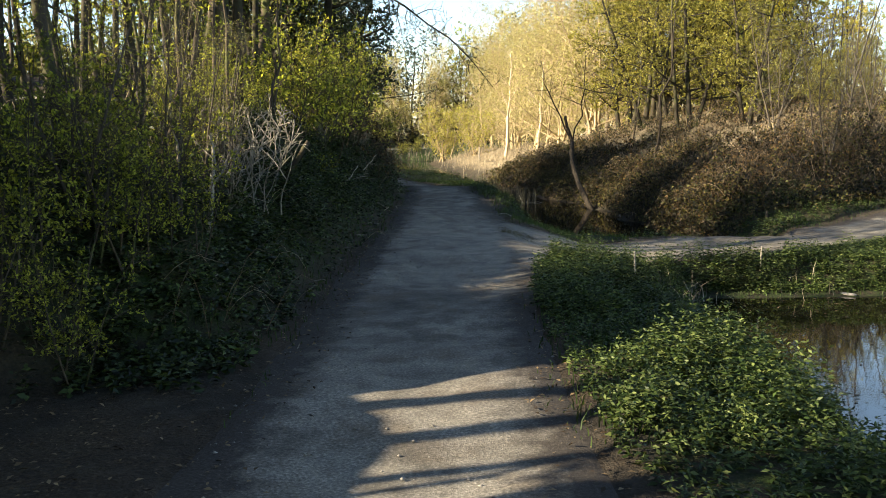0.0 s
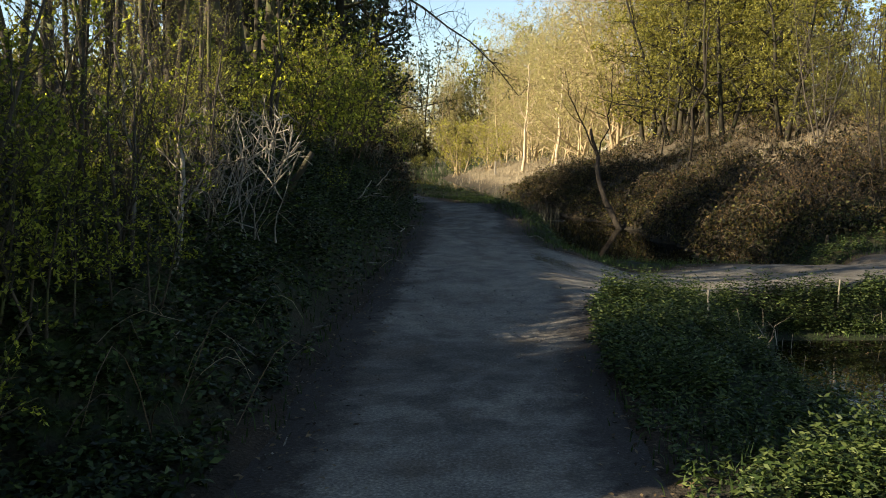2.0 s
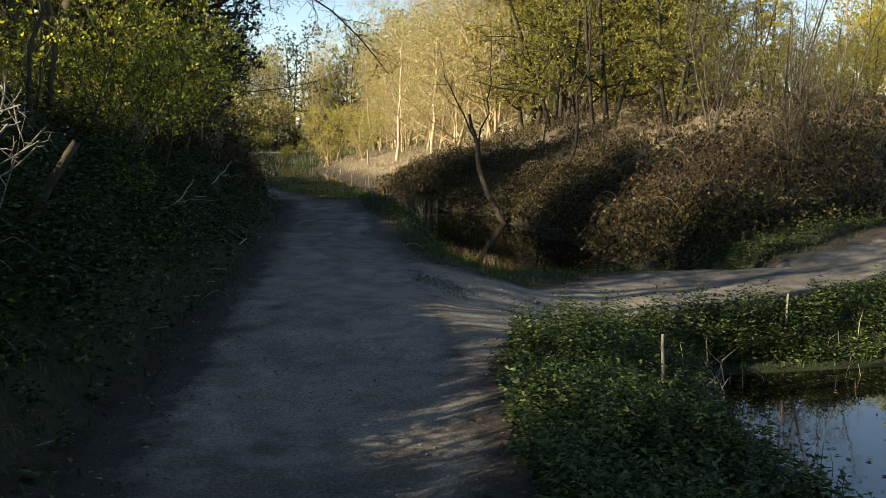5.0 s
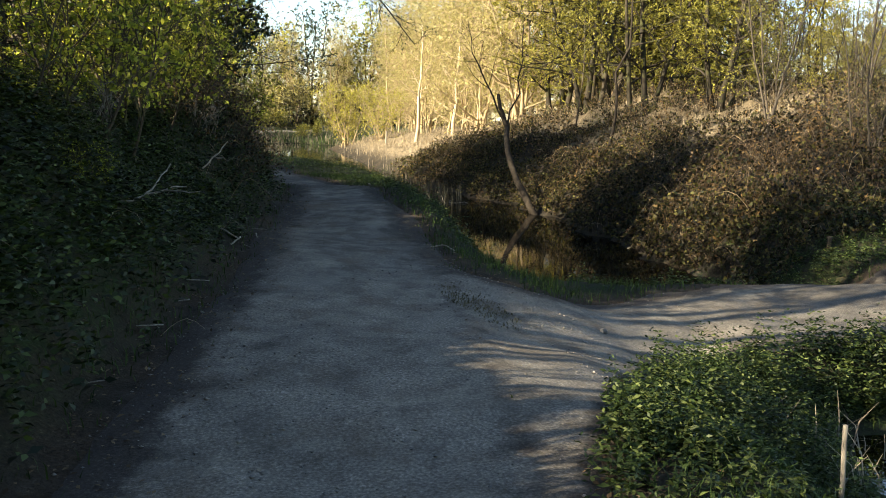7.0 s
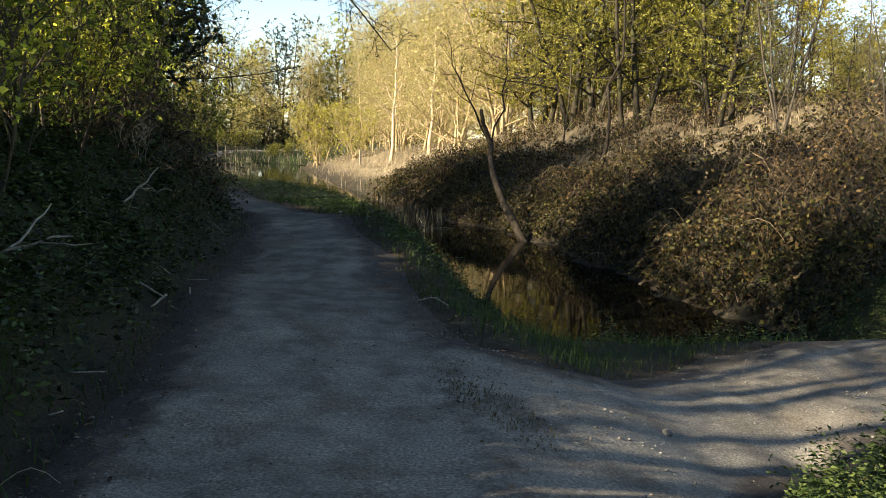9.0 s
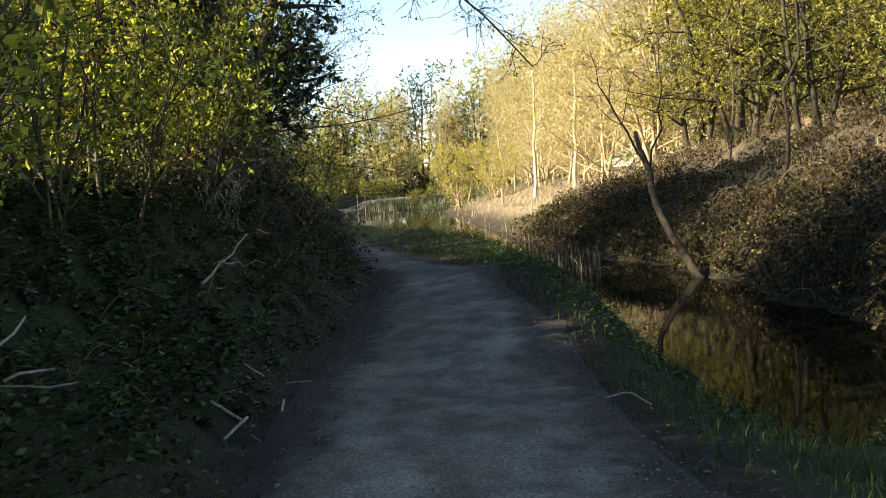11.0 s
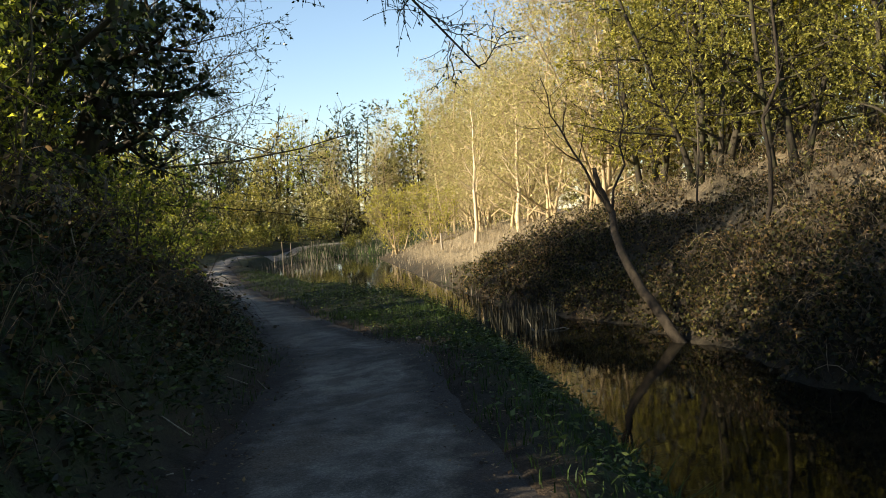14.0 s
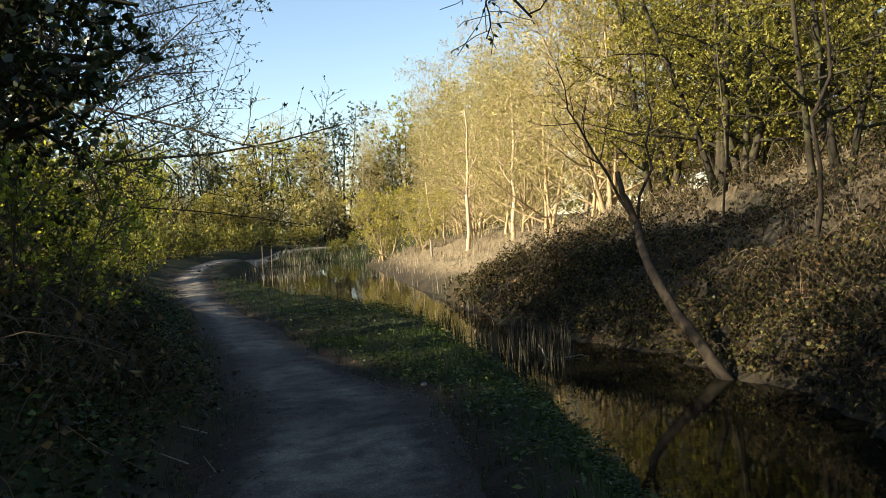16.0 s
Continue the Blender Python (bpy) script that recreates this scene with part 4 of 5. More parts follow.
def scatter(n, x0, x1, y0, y1, test, rng):
    x, y = rng.uniform(x0, x1, n), rng.uniform(y0, y1, n)
    k = test(x, y) > rng.random(n)
    x, y = x[k], y[k]
    return np.stack([x, y, land(x, y)], 1)


def herbs(P, rng, tall, leaf, pairs=4, aspect=0.45):
    """Upright herbs with opposite, pointed leaves: spreading below, a small rosette on top."""
    out = []
    n = len(P)
    h = tall * rng.uniform(0.45, 1.2, n)
    az = rng.uniform(0, 6.28, n)
    tip = P + np.stack([rng.normal(0, 0.12, n) * h, rng.normal(0, 0.12, n) * h, h], 1)
    for k in range(pairs):
        f = (k + 1.2) / (pairs + 0.2)
        c = P + (tip - P) * f
        for s in (0, np.pi):
            a = az + k * 1.57 + s + rng.normal(0, 0.25, n)
            d = np.stack([np.cos(a), np.sin(a), rng.uniform(-0.55, 0.25, n) + 0.5 * (k == pairs - 1)], 1)
            out.append(leaves(c, d, leaf * (1.25 - 0.5 * f) * rng.uniform(0.7, 1.25, n), rng, aspect, 0.12, 0.55))
    return out


def verge(x, y):
    """Grass beside the path: thick at the water side, thin at the foot of the bank."""
    o = path_out(x, y)
    dl = left_edge(y) - x
    w = wet(x, y)
    g = sstep(-0.22, 0.3, o + 0.18 * rough(x * 2, y * 2)) * (w < 0.12)
    g = np.where(dl > 0, g * np.where(dl < 1.3, 0.55, 0.12) * sstep(5.0, 6.5, y), g)
    patchy = 0.55 + 0.45 * np.sin(x * 3.1 + np.sin(y * 2.3)) * np.sin(y * 1.7 + x)
    return g * patchy


P = np.concatenate([scatter(90000, -3.2, 3.4, 4, 30, verge, HR), scatter(42000, -7, 3, 28, 48, verge, HR), scatter(42000, 2, 13.5, 12.5, 20.8, verge, HR)])
P[:, 2] -= 0.01
stuff("grass", [blades(P, HR.uniform(0.04, 0.13, len(P)), HR, 0.0045, 0.6)], M_GRASS, "short green grass along the path and the water", "grass")


def brink(x, y):
    w = wet(x, y)
    return (w > -0.4) * (w < 0.1) * (x < canal_left(y) + 0.3) * (0.45 + 0.55 * np.sin(y * 4.1 + np.sin(y * 9)))


P = scatter(34000, -3, 3.1, 17, 38, brink, HR)
stuff("brink_grass", [blades(P, HR.uniform(0.08, 0.30, len(P)) * (0.6 + 0.9 * sstep(-0.1, 0.3, rough(P[:, 0] * 1.5, P[:, 1] * 1.5))), HR, 0.006, 0.7, np.array([0.6, 0, 0]))], M_GRASS, "longer grass hanging over the canal edge", "grass")


def pond_side(x, y):
    return (path_out(x, y) + 0.5 * rough(x * 1.1, y * 1.1) > 0.12) * (wet(x, y) < 0.02) * (x > 0.7) * (0.25 + 0.75 * sstep(-0.12, 0.12, rough(x * 2.2 + 3, y * 2.2)))


P = scatter(30000, 0.8, 5.2, 0.5, 13.3, pond_side, HR)
stuff("nettles", herbs(P, HR, 0.09 + 0.24 * sstep(-0.15, 0.3, rough(P[:, 0] * 2.2 + 3, P[:, 1] * 2.2)), 0.046, 6, 0.4), M_LEAF_HERB, "young nettles and herbs between path and pond", "nettles")
P = scatter(7000, 2.6, 9.5, 12.6, 15.2, lambda x, y: (path_out(x, y) > 0.1) * (wet(x, y) < 0.0) * 1.0, HR)
P = np.concatenate([P, scatter(8000, 2.6, 13.5, 16.4, 20.6, lambda x, y: (path_out(x, y) > 0.25) * (wet(x, y) < -0.1) * 0.6, HR)])
stuff("herbs", herbs(P, HR, 0.10 + 0.22 * sstep(-0.15, 0.3, rough(P[:, 0] * 2.0, P[:, 1] * 2.0)), 0.055, 5), M_LEAF_HERB, "green herbs on the verge between pond and side path", "herbs")


def canal_verge(x, y):
    w = wet(x, y)
    near = sstep(-1.3, -0.3, w)
    return (w < 0.05) * (x > right_edge(y) + 0.12) * (x < canal_left(y) + 0.3) * (0.12 + 0.88 * near) * (0.3 + 0.7 * sstep(-0.15, 0.2, rough(x * 1.3 + 2, y * 1.3)))


P = np.concatenate([scatter(16000, -1.5, 2.7, 17.2, 34, canal_verge, HR), scatter(9000, -6, 2.2, 32, 48, canal_verge, HR)])
stuff("verge_herbs", herbs(P, HR, 0.10 + 0.2 * sstep(-0.2, 0.3, rough(P[:, 0] * 1.2, P[:, 1] * 1.2)), 0.06, 4), M_LEAF_HERB, "dark green herbs on the verge between path and canal", "herbs")


def bank_foot(x, y):
    dl = left_edge(y) - x
    wide = np.interp(y, [7.5, 9, 13, 16], [0.0, 0.3, 0.3, 0.1])
    return (dl > 0.12) * (dl < 4) * (0.1 + 0.9 * sstep(0.05 + wide, 0.5 + wide, dl)) * (1 - 0.5 * sstep(1.5, 4, dl)) * sstep(4.6, 5.5, y) * (0.6 + 0.4 * np.sin(x * 2 + y) * np.sin(y * 1.3))


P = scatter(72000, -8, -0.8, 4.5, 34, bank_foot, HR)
# Leaf colour here carries the deep shade under the wood.
stuff("bank_herbs", herbs(P, HR, (0.14 + 0.42 * sstep(-0.2, 0.3, rough(P[:, 0] * 1.2, P[:, 1] * 1.2))) * (1 - 0.65 * sstep(1.3, 2.2, left_edge(P[:, 1]) - P[:, 0])), 0.056, 6, 0.5), M_LEAF_SHADED, "green nettles and ivy covering the bank's foot, coloured dark for the shade there", "herbs")


def canes(P, rng, length, radius, lean):
    """Arching canes: up from the ground and over."""
    n = len(P)
    az = rng.uniform(0, 6.28, n)
    o = unit(np.stack([np.cos(az), np.sin(az), np.zeros(n)], 1) + lean)
    L = (length * rng.uniform(0.5, 1.3, n))[:, None, None]
    u = np.linspace(0, 1, 6)[None, :, None]
    arch = rng.uniform(0.25, 0.75, n)[:, None, None]
    pts = P[:, None] + o[:, None] * L * u * 0.85 + np.array([0, 0, 1.0]) * L * arch * (np.sin(u * np.pi * 0.85)) + rng.normal(0, 0.03, (n, 6, 3)) * L * u
    return pts, np.broadcast_to(radius * np.linspace(1, 0.4, 6)[None], (n, 6))


P = scatter(2600, -8, -0.9, 6, 34, lambda x, y: bank_foot(x, y) * 0.8, HR)
C, R = canes(P, HR, 0.42, 0.0032, np.array([0.5, -0.1, 0]))
stuff("dead_stalks", [tubes(C, R, 3)], M_DEAD_CANE, "thin grey dead stalks among the ivy on the bank", "dead stems")


def mound(x, y):
    dl = left_edge(y) - x
    return (dl > 0.45) * (dl < 1.9) * sstep(17.6, 19, y) * (1 - sstep(23, 25, y)) * 0.9


P = scatter(2600, -3.2, -0.9, 15, 25, mound, HR)
C, R = canes(P, HR, 0.6, 0.0042, np.array([0.6, -0.3, 0]))
stuff("mound_brambles", [tubes(C, R, 3)], M_CANE, "brown bramble stems hanging over the mound beside the path", "brambles")
q = np.repeat(C, 4, 0)
p, d = along(q, HR.uniform(0.2, 1, len(q)))
stuff("mound_leaves", [leaves(p, d + HR.normal(0, 0.8, d.shape), 0.05 * HR.uniform(0.5, 1.3, len(p)), HR, 0.7)], M_LEAF_BRAMBLE, "dark bramble leaves on the mound beside the path", "brambles")


def bramble_bank(x, y):
    dr = np.minimum(x - canal_right(y), y - 18.4 - 0.22 * np.maximum(x - 7, 0))
    clear = np.where((x < 5.9) & (y > 26) & (y < 31.5), 0.7, 1.0)
    return (dr > -0.02) * (1 - 0.8 * sstep(2.6, 6, dr)) * (1 - 0.85 * sstep(41, 46, y)) * clear * np.maximum(1 - sstep(0.6, 1.8, dr), 0.35 + 0.65 * sstep(-0.1, 0.25, rough(x * 0.8, y * 0.8)))


P = scatter(40000, 2, 17, 18.3, 46, bramble_bank, HR)
P[:, 2] -= 0.03
inland = sstep(0.2, 1.8, np.minimum(P[:, 0] - canal_right(P[:, 1]), P[:, 1] - 18.4 - 0.22 * np.maximum(P[:, 0] - 7, 0)))
C, R = canes(P, HR, (0.45 + 0.75 * inland) * (1 - 0.45 * sstep(24, 29, P[:, 1])) * (0.6 + 0.8 * sstep(-0.1, 0.4, rough(P[:, 0] * 0.8, P[:, 1] * 0.8))), 0.006, np.array([-0.3, -0.2, 0]))
pale = HR.random(len(P)) < 0.08 + 0.12 * sstep(0.0, 0.4, rough(P[:, 0] * 0.6 + 7, P[:, 1] * 0.6))
stuff("dead_canes", [tubes(C[pale], R[pale] * 1.1, 3)], M_DEAD_CANE, "pale dead canes and grass stalks among the brambles", "brambles")
C, R = C[~pale], R[~pale]
stuff("bramble_canes", [tubes(C, R, 3)], M_CANE, "tangled brown bramble canes covering the far bank", "brambles")
q = np.repeat(C, 14, 0)
p, d = along(q, HR.uniform(0.15, 1, len(q)))
ivyish = (HR.random(len(p)) < 0.52) & (rough(p[:, 0], p[:, 1]) > -0.25)
stuff("bank_ivy", [leaves(p[ivyish], d[ivyish] + HR.normal(0, 0.8, d[ivyish].shape), 0.07 * HR.uniform(0.4, 1.3, ivyish.sum()), HR, 0.75)], M_LEAF_BANK, "green ivy and weeds among the brambles", "ivy")
p, d = p[~ivyish], d[~ivyish]
stuff("bramble_leaves", [leaves(p, d + HR.normal(0, 0.8, d.shape), 0.07 * HR.uniform(0.4, 1.3, len(p)), HR, 0.7)], M_LEAF_BRAMBLE, "brownish bramble leaves on the far bank", "brambles")


def bank_edge(x, y):
    dr = np.minimum(x - canal_right(y), y - 18.3 - 0.22 * np.maximum(x - 7, 0))
    return (dr > -0.05) * (1 - sstep(0.5, 1.6, dr)) * (1 - sstep(35, 38, y))


P = scatter(60000, 3, 13, 18, 38, bank_edge, HR)
P[:, 2] += HR.uniform(0.0, 0.22, len(P))
d = np.stack([HR.normal(-0.4, 0.7, len(P)), HR.normal(-0.2, 0.7, len(P)), HR.normal(-0.3, 0.5, len(P))], 1)
half = HR.random(len(P)) < 0.55
stuff("bank_foot_leaves", [leaves(P[half], d[half], 0.07 * HR.uniform(0.5, 1.3, half.sum()), HR, 0.7)], M_LEAF_BRAMBLE, "brown leaves and litter draped over the foot of the far bank", "brambles")
stuff("bank_foot_ivy", [leaves(P[~half], d[~half], 0.07 * HR.uniform(0.5, 1.3, (~half).sum()), HR, 0.75)], M_LEAF_BANK, "green ivy draped over the foot of the far bank", "ivy")


P = scatter(14000, 3, 13, 18, 38, lambda x, y: bank_edge(x, y) * 0.8, HR)
C, R = canes(P, HR, 0.42, 0.005, np.array([-1.1, -0.4, -0.2]))
C[:, :, 2] = np.maximum(C[:, :, 2], WATER - 0.05)
stuff("trailing_canes", [tubes(C, R, 3)], M_CANE, "brown canes trailing over the water's edge", "brambles")
q = np.repeat(C, 5, 0)
p, d = along(q, HR.uniform(0.3, 1, len(q)))
stuff("trailing_leaves", [leaves(p, d + HR.normal(0, 0.8, d.shape), 0.06 * HR.uniform(0.5, 1.3, len(p)), HR, 0.7)], M_LEAF_BANK, "green leaves on the trailing canes", "brambles")


def straw_bank(x, y):
    dr = x - canal_right(y)
    return (dr > 0.2) * (1 - 0.7 * sstep(5, 12, dr)) * np.maximum(sstep(42, 46, y) * (0.3 + 0.7 * sstep(1.0, 2.5, dr)), 0.75 * sstep(2.4, 4.5, dr) * sstep(23, 27, y))


P = scatter(26000, -3, 18, 23, 78, straw_bank, HR)
stuff("dry_grass", [blades(P, HR.uniform(0.16, 0.45, len(P)), HR, 0.008, 0.6)], M_STRAW, "pale dry grass on the far bank", "dry grass")


def reed_bed(x, y):
    l, r = x - canal_left(y), canal_right(y) - x
    a = (l > -0.5) * (x < np.interp(y, [33, 36, 39, 43, 46, 50, 68, 85], [1.2, 0.7, -0.5, -1.6, -2.4, -3.3, -5.2, -4.6])) * sstep(33, 36, y) * 0.9
    b = (r > -0.6) * (r < 0.4) * sstep(35, 38, y)
    return np.maximum(a, b) * (0.12 + 0.88 * sstep(0.0, 0.3, rough(x * 0.9, y * 0.9)))


P = scatter(4500, -9, 6, 30, 84, reed_bed, HR)
P[:, 2] = np.maximum(P[:, 2], WATER - 0.1)
stuff("reeds", [blades(P, HR.uniform(0.15, 0.5, len(P)), HR, 0.010, 0.45)], M_REED, "grey dead reeds standing in the shallow water", "reeds")


def reed_stand(x, y):
    l = x - canal_left(y)
    a = (l > -0.35) * (x < np.interp(y, [34, 36, 39, 43, 46, 50, 68, 85], [1.7, 1.1, -0.1, -1.2, -1.9, -2.8, -4.6, -4.0])) * sstep(35, 38, y)
    r = canal_right(y) - x
    b = (r > -0.3) * (r < 0.55) * sstep(36, 39, y) * (1 - sstep(60, 70, y)) * 0.8
    return np.maximum(a, b) * (0.08 + 0.92 * sstep(-0.05, 0.25, rough(x * 1.1 + 4, y * 1.1)))


P = scatter(3200, -9, 5, 33, 84, reed_stand, HR)
P[:, 2] = np.maximum(P[:, 2], WATER - 0.1)
stuff("reed_stalks", [blades(P, 0.3 + 0.8 * HR.random(len(P)) ** 2.5, HR, 0.011, 0.14)], M_REED, "upright grey reed stalks standing along the canal", "reeds")
P = scatter(900, 0.6, 3.2, 34.2, 37.6, lambda x, y: (wet(x, y) > -0.25) * (x < canal_left(y) + 1.1) * 1.0, HR)
P[:, 2] = np.maximum(P[:, 2], WATER - 0.1)
stuff("sedge", [blades(P, HR.uniform(0.35, 0.85, len(P)), HR, 0.014, 0.22)], M_SEDGE, "dark withered sedge standing at the canal edge", "sedge")


def marsh(x, y):
    return (path_out(x, y) > 0.4) * (wet(x, y) < 0.3) * (x > left_edge(y)) * (0.35 + 0.65 * sstep(-0.05, 0.2, rough(x * 0.7, y * 0.7)))


P = scatter(9000, -11, 7, 78, 101, marsh, HR)
stuff("marsh_grass", [blades(P, HR.uniform(0.2, 0.8, len(P)), HR, 0.014, 0.5)], M_GRASS, "rough green grass at the marshy end of the canal", "grass")
P = scatter(3500, -11, 7, 78, 101, marsh, HR)
stuff("marsh_reeds", [blades(P, HR.uniform(0.3, 1.0, len(P)), HR, 0.014, 0.4)], M_REED, "withered reeds at the marshy end of the canal", "reeds")
for k in range(9):
    mx, my = HR.uniform(-7.5, 2.5), HR.uniform(86, 99)
    if path_out(mx, my) > 1.2:
        again(hedge_bush, mx, my, HR.uniform(0, 360), HR.uniform(0.5, 0.9))

# ---------------------------------------------------------------- small things
DR = np.random.default_rng(13)


def rod(name, label, category, pts, radii, material, sides=7, group="", top=True):
    """A stake, stick or log along given points, with its cut end closed."""
    P = np.array(pts, float)
    o = P[0].copy()
    P = P - o
    ob = thing(name, label, category, tuple(o), group)
    n = 8
    u = np.linspace(0, len(P) - 1, n)
    i = np.minimum(u.astype(int), len(P) - 2)
    L = P[i] * (1 - (u - i))[:, None] + P[i + 1] * (u - i)[:, None]
    R = np.interp(u, np.arange(len(radii)), radii)
    L[1:-1] += DR.normal(0, 0.12, (n - 2, 3)) * R[1:-1, None]
    V, F = tubes(L[None], R[None], sides)
    capf = [np.array([list(range(sides))[::-1]]), np.array([list(range((n - 1) * sides, n * sides))])]
    me = mesh_of(name, [(V, F)], material, True)
    bm = bmesh.new()
    bm.from_mesh(me)
    bm.verts.ensure_lookup_table()
    for c in capf:
        bm.faces.new([bm.verts[k] for k in c[0]])
    bm.to_mesh(me)
    bm.free()
    shaft = new("shaft", me)
    shaft.parent = ob
    return ob


def gz(x, y, dz=0.0):
    return (x, y, float(land(x, y)) + dz)


rod("stake", "weathered grey stake in the pond verge", "stake", [gz(5.0, 13.5, -0.15), (5.02, 13.52, -0.24)], (0.014, 0.012), M_DEAD)
rod("stake", "thin weathered grey stake in the nettles", "stake", [gz(2.32, 10.3, -0.15), (2.3, 10.3, 0.12)], (0.013, 0.011), M_DEAD)
rod("stub_post", "short weathered post stub beside the side path", "post", [gz(6.8, 18.15, -0.1), gz(6.81, 18.16, 0.16)], (0.035, 0.03), M_BARK)
rod("broken_post", "leaning broken grey wooden post on the bank", "post", [gz(-2.15, 11.2, -0.1), (-1.74, 11.28, 1.42)], (0.045, 0.03), M_BARK_DARK)
rod("fallen_log", "pale fallen log lying on the bank top", "log", [gz(-5.2, 9.9, 0.06), gz(-4.3, 10.2, 0.05), gz(-3.6, 10.3, 0.04)], (0.06, 0.05, 0.035), M_DEAD)
rod("stick", "curved pale stick lying on the path edge", "stick", [gz(1.04, 16.5, 0.03), gz(1.2, 16.52, 0.05), gz(1.3, 16.36, 0.03)], (0.007, 0.008, 0.006), M_DEAD, 5, "sticks")
rod("stick", "short pale stick lying in the litter", "stick", [gz(-0.89, 16.35, 0.07), gz(-0.86, 16.15, 0.06)], (0.009, 0.008), M_DEAD, 5, "sticks")
rod("stick", "broken pale stick lying in the litter", "stick", [gz(-1.22, 16.0, 0.07), gz(-1.02, 15.93, 0.06)], (0.01, 0.009), M_DEAD, 5, "sticks")
rod("stick", "broken pale stick lying in the litter", "stick", [gz(-1.01, 15.95, 0.08), gz(-1.08, 15.7, 0.05)], (0.01, 0.008), M_DEAD, 5, "sticks")
for k in range(26):
    y = DR.uniform(6, 25)
    x = float(left_edge(y)) - DR.uniform(-0.25, 0.9)
    a, l = DR.uniform(0, 6.28), DR.uniform(0.08, 0.22)
    rod("twig", "dead twig lying at the path edge", "twig", [gz(x, y, 0.03), gz(x + l * math.cos(a), y + l * math.sin(a), 0.05)], (0.006, 0.004), M_DEAD, 4, "dead twigs")


def forked_branch(label, base, spans):
    o = np.array(base, float)
    ob = thing("dead_branch", label, "branch", tuple(o), "dead branches")
    for a, b, ra, rb in spans:
        u = np.linspace(0, 1, 6)[:, None]
        L = (np.array(a) + (np.array(b) - np.array(a)) * u + DR.normal(0, 0.012, (6, 3)))[None]
        part("limb", [tubes(L, np.linspace(ra, rb, 6)[None], 5)], M_DEAD, ob, smooth=True)
    return ob


forked_branch("dead forked pale branch lying on the bank", gz(-1.75, 14.0, 0.1), [((0, 0, 0), (0.5, 0.35, 0.12), 0.012, 0.006), ((0.2, 0.12, 0.05), (0.34, 0.5, 0.3), 0.01, 0.005), ((0.32, 0.2, 0.08), (0.62, 0.2, 0.06), 0.008, 0.004)])
forked_branch("dead forked pale branch lying on the bank", gz(-1.6, 17.2, 0.12), [((0, 0, 0), (0.25, 0.5, 0.3), 0.012, 0.005), ((0.1, 0.2, 0.12), (0.4, 0.3, 0.1), 0.008, 0.004)])
forked_branch("pale bent branch standing out of the canal", (4.55, 36.6, -1.05), [((0, 0, 0), (-0.25, 0.1, 0.4), 0.06, 0.05), ((-0.25, 0.1, 0.4), (-0.5, 0.15, 0.62), 0.05, 0.03), ((-0.22, 0.1, 0.36), (0.1, 0.3, 0.8), 0.03, 0.012)])
forked_branch("dark sunken branch in the canal", (2.7, 31.2, -1.05), [((0, 0, 0), (0.5, 0.5, 0.22), 0.03, 0.015), ((0.2, 0.2, 0.1), (0.1, 0.6, 0.35), 0.02, 0.008), ((0.3, 0.3, 0.12), (0.9, 0.4, 0.12), 0.02, 0.008)])

# thin pale stems and dead thicket on the near bank
for x, y, z1, r, lx, dead in ((-2.13, 7.7, 1.5, 0.028, 0.06, 1), (-2.47, 7.05, 3.4, 0.02, -0.05, 0), (-2.28, 7.35, 2.3, 0.014, -0.06, 1), (-2.95, 6.8, 5.5, 0.06, -0.5, 0), (-2.6, 8.2, 4.6, 0.03, 0.2, 0), (-2.2, 9.0, 4.0, 0.022, -0.15, 0),
                             (-2.7, 13.9, 5.0, 0.03, 0.1, 0), (-4.4, 10.1, 5.8, 0.045, -0.35, 0), (-3.3, 9.8, 5.0, 0.035, 0.12, 0), (-2.55, 12.6, 3.4, 0.025, 0.2, 0), (-3.0, 11.4, 4.5, 0.03, -0.1, 0), (-3.6, 12.4, 5.0, 0.045, 0.1, 0)):
    lone_tree("thin_stem", "thin pale bare stem on the bank" if dead else "slender dark stem on the bank",
              [(gz(x, y, -0.1), (x + lx, y + 0.05, z1), r, r * 0.45, 0.06)], M_DEAD if dead else M_BARK, int(1000 + 10 * y), 4, 0.5, 2, M_LEAF_FRESH, 0.06)["group"] = "thin stems on the bank"


for k, (x, y, r) in enumerate(((-4.3, 19.6, 0.15), (-6.2, 8.45, 0.085), (-6.8, 9.1, 0.07), (-6.0, 9.9, 0.1), (-7.0, 10.3, 0.08), (-6.4, 11.2, 0.075), (-6.5, 2.45, 0.1), (-6.2, 1.95, 0.085))):
    lone_tree("woodland_trunk", "straight bare woodland trunk on the bank top", [(gz(x, y, -0.1), (x + 0.2, y + 0.1, 8.5), r, r * 0.5, 0.1)], M_BARK, 1300 + k, 4, 0.9, 0)["group"] = "woodland trunks"


def dry_stems(x, y, n, tall, label, material=None, r=0.006):
    ob = thing("dead_stems_tuft", label, "dead stems", gz(x, y, -0.05), "tufts of dead stems")
    P = np.stack([DR.normal(0, 0.22, n), DR.normal(0, 0.3, n), np.zeros(n)], 1)
    C, R = canes(P, DR, tall, r, np.array([0.35, -0.2, 0]))
    tagged(part("stemwork", [tubes(C, R, 4)], material or M_DEAD, ob), kind="stuff")
    return ob


dead_shrub = tree("dead_shrub", "pale dead forked stems of an old shrub on the bank", "dead shrub", 201, 0.95, 0.0075, stems=12, spread=0.22, lean=0.5, t0=0.25, n1=4, n2=2, n3=1, l1=0.42, l2=0.2, l3=0.1, e1=45, e2=40,
                  up=0.05, leafy=0, bark=M_DEAD, wob=0.17, group="dead shrubs on the bank")
put(dead_shrub, -2.2, 9.4, 0, 1.1)
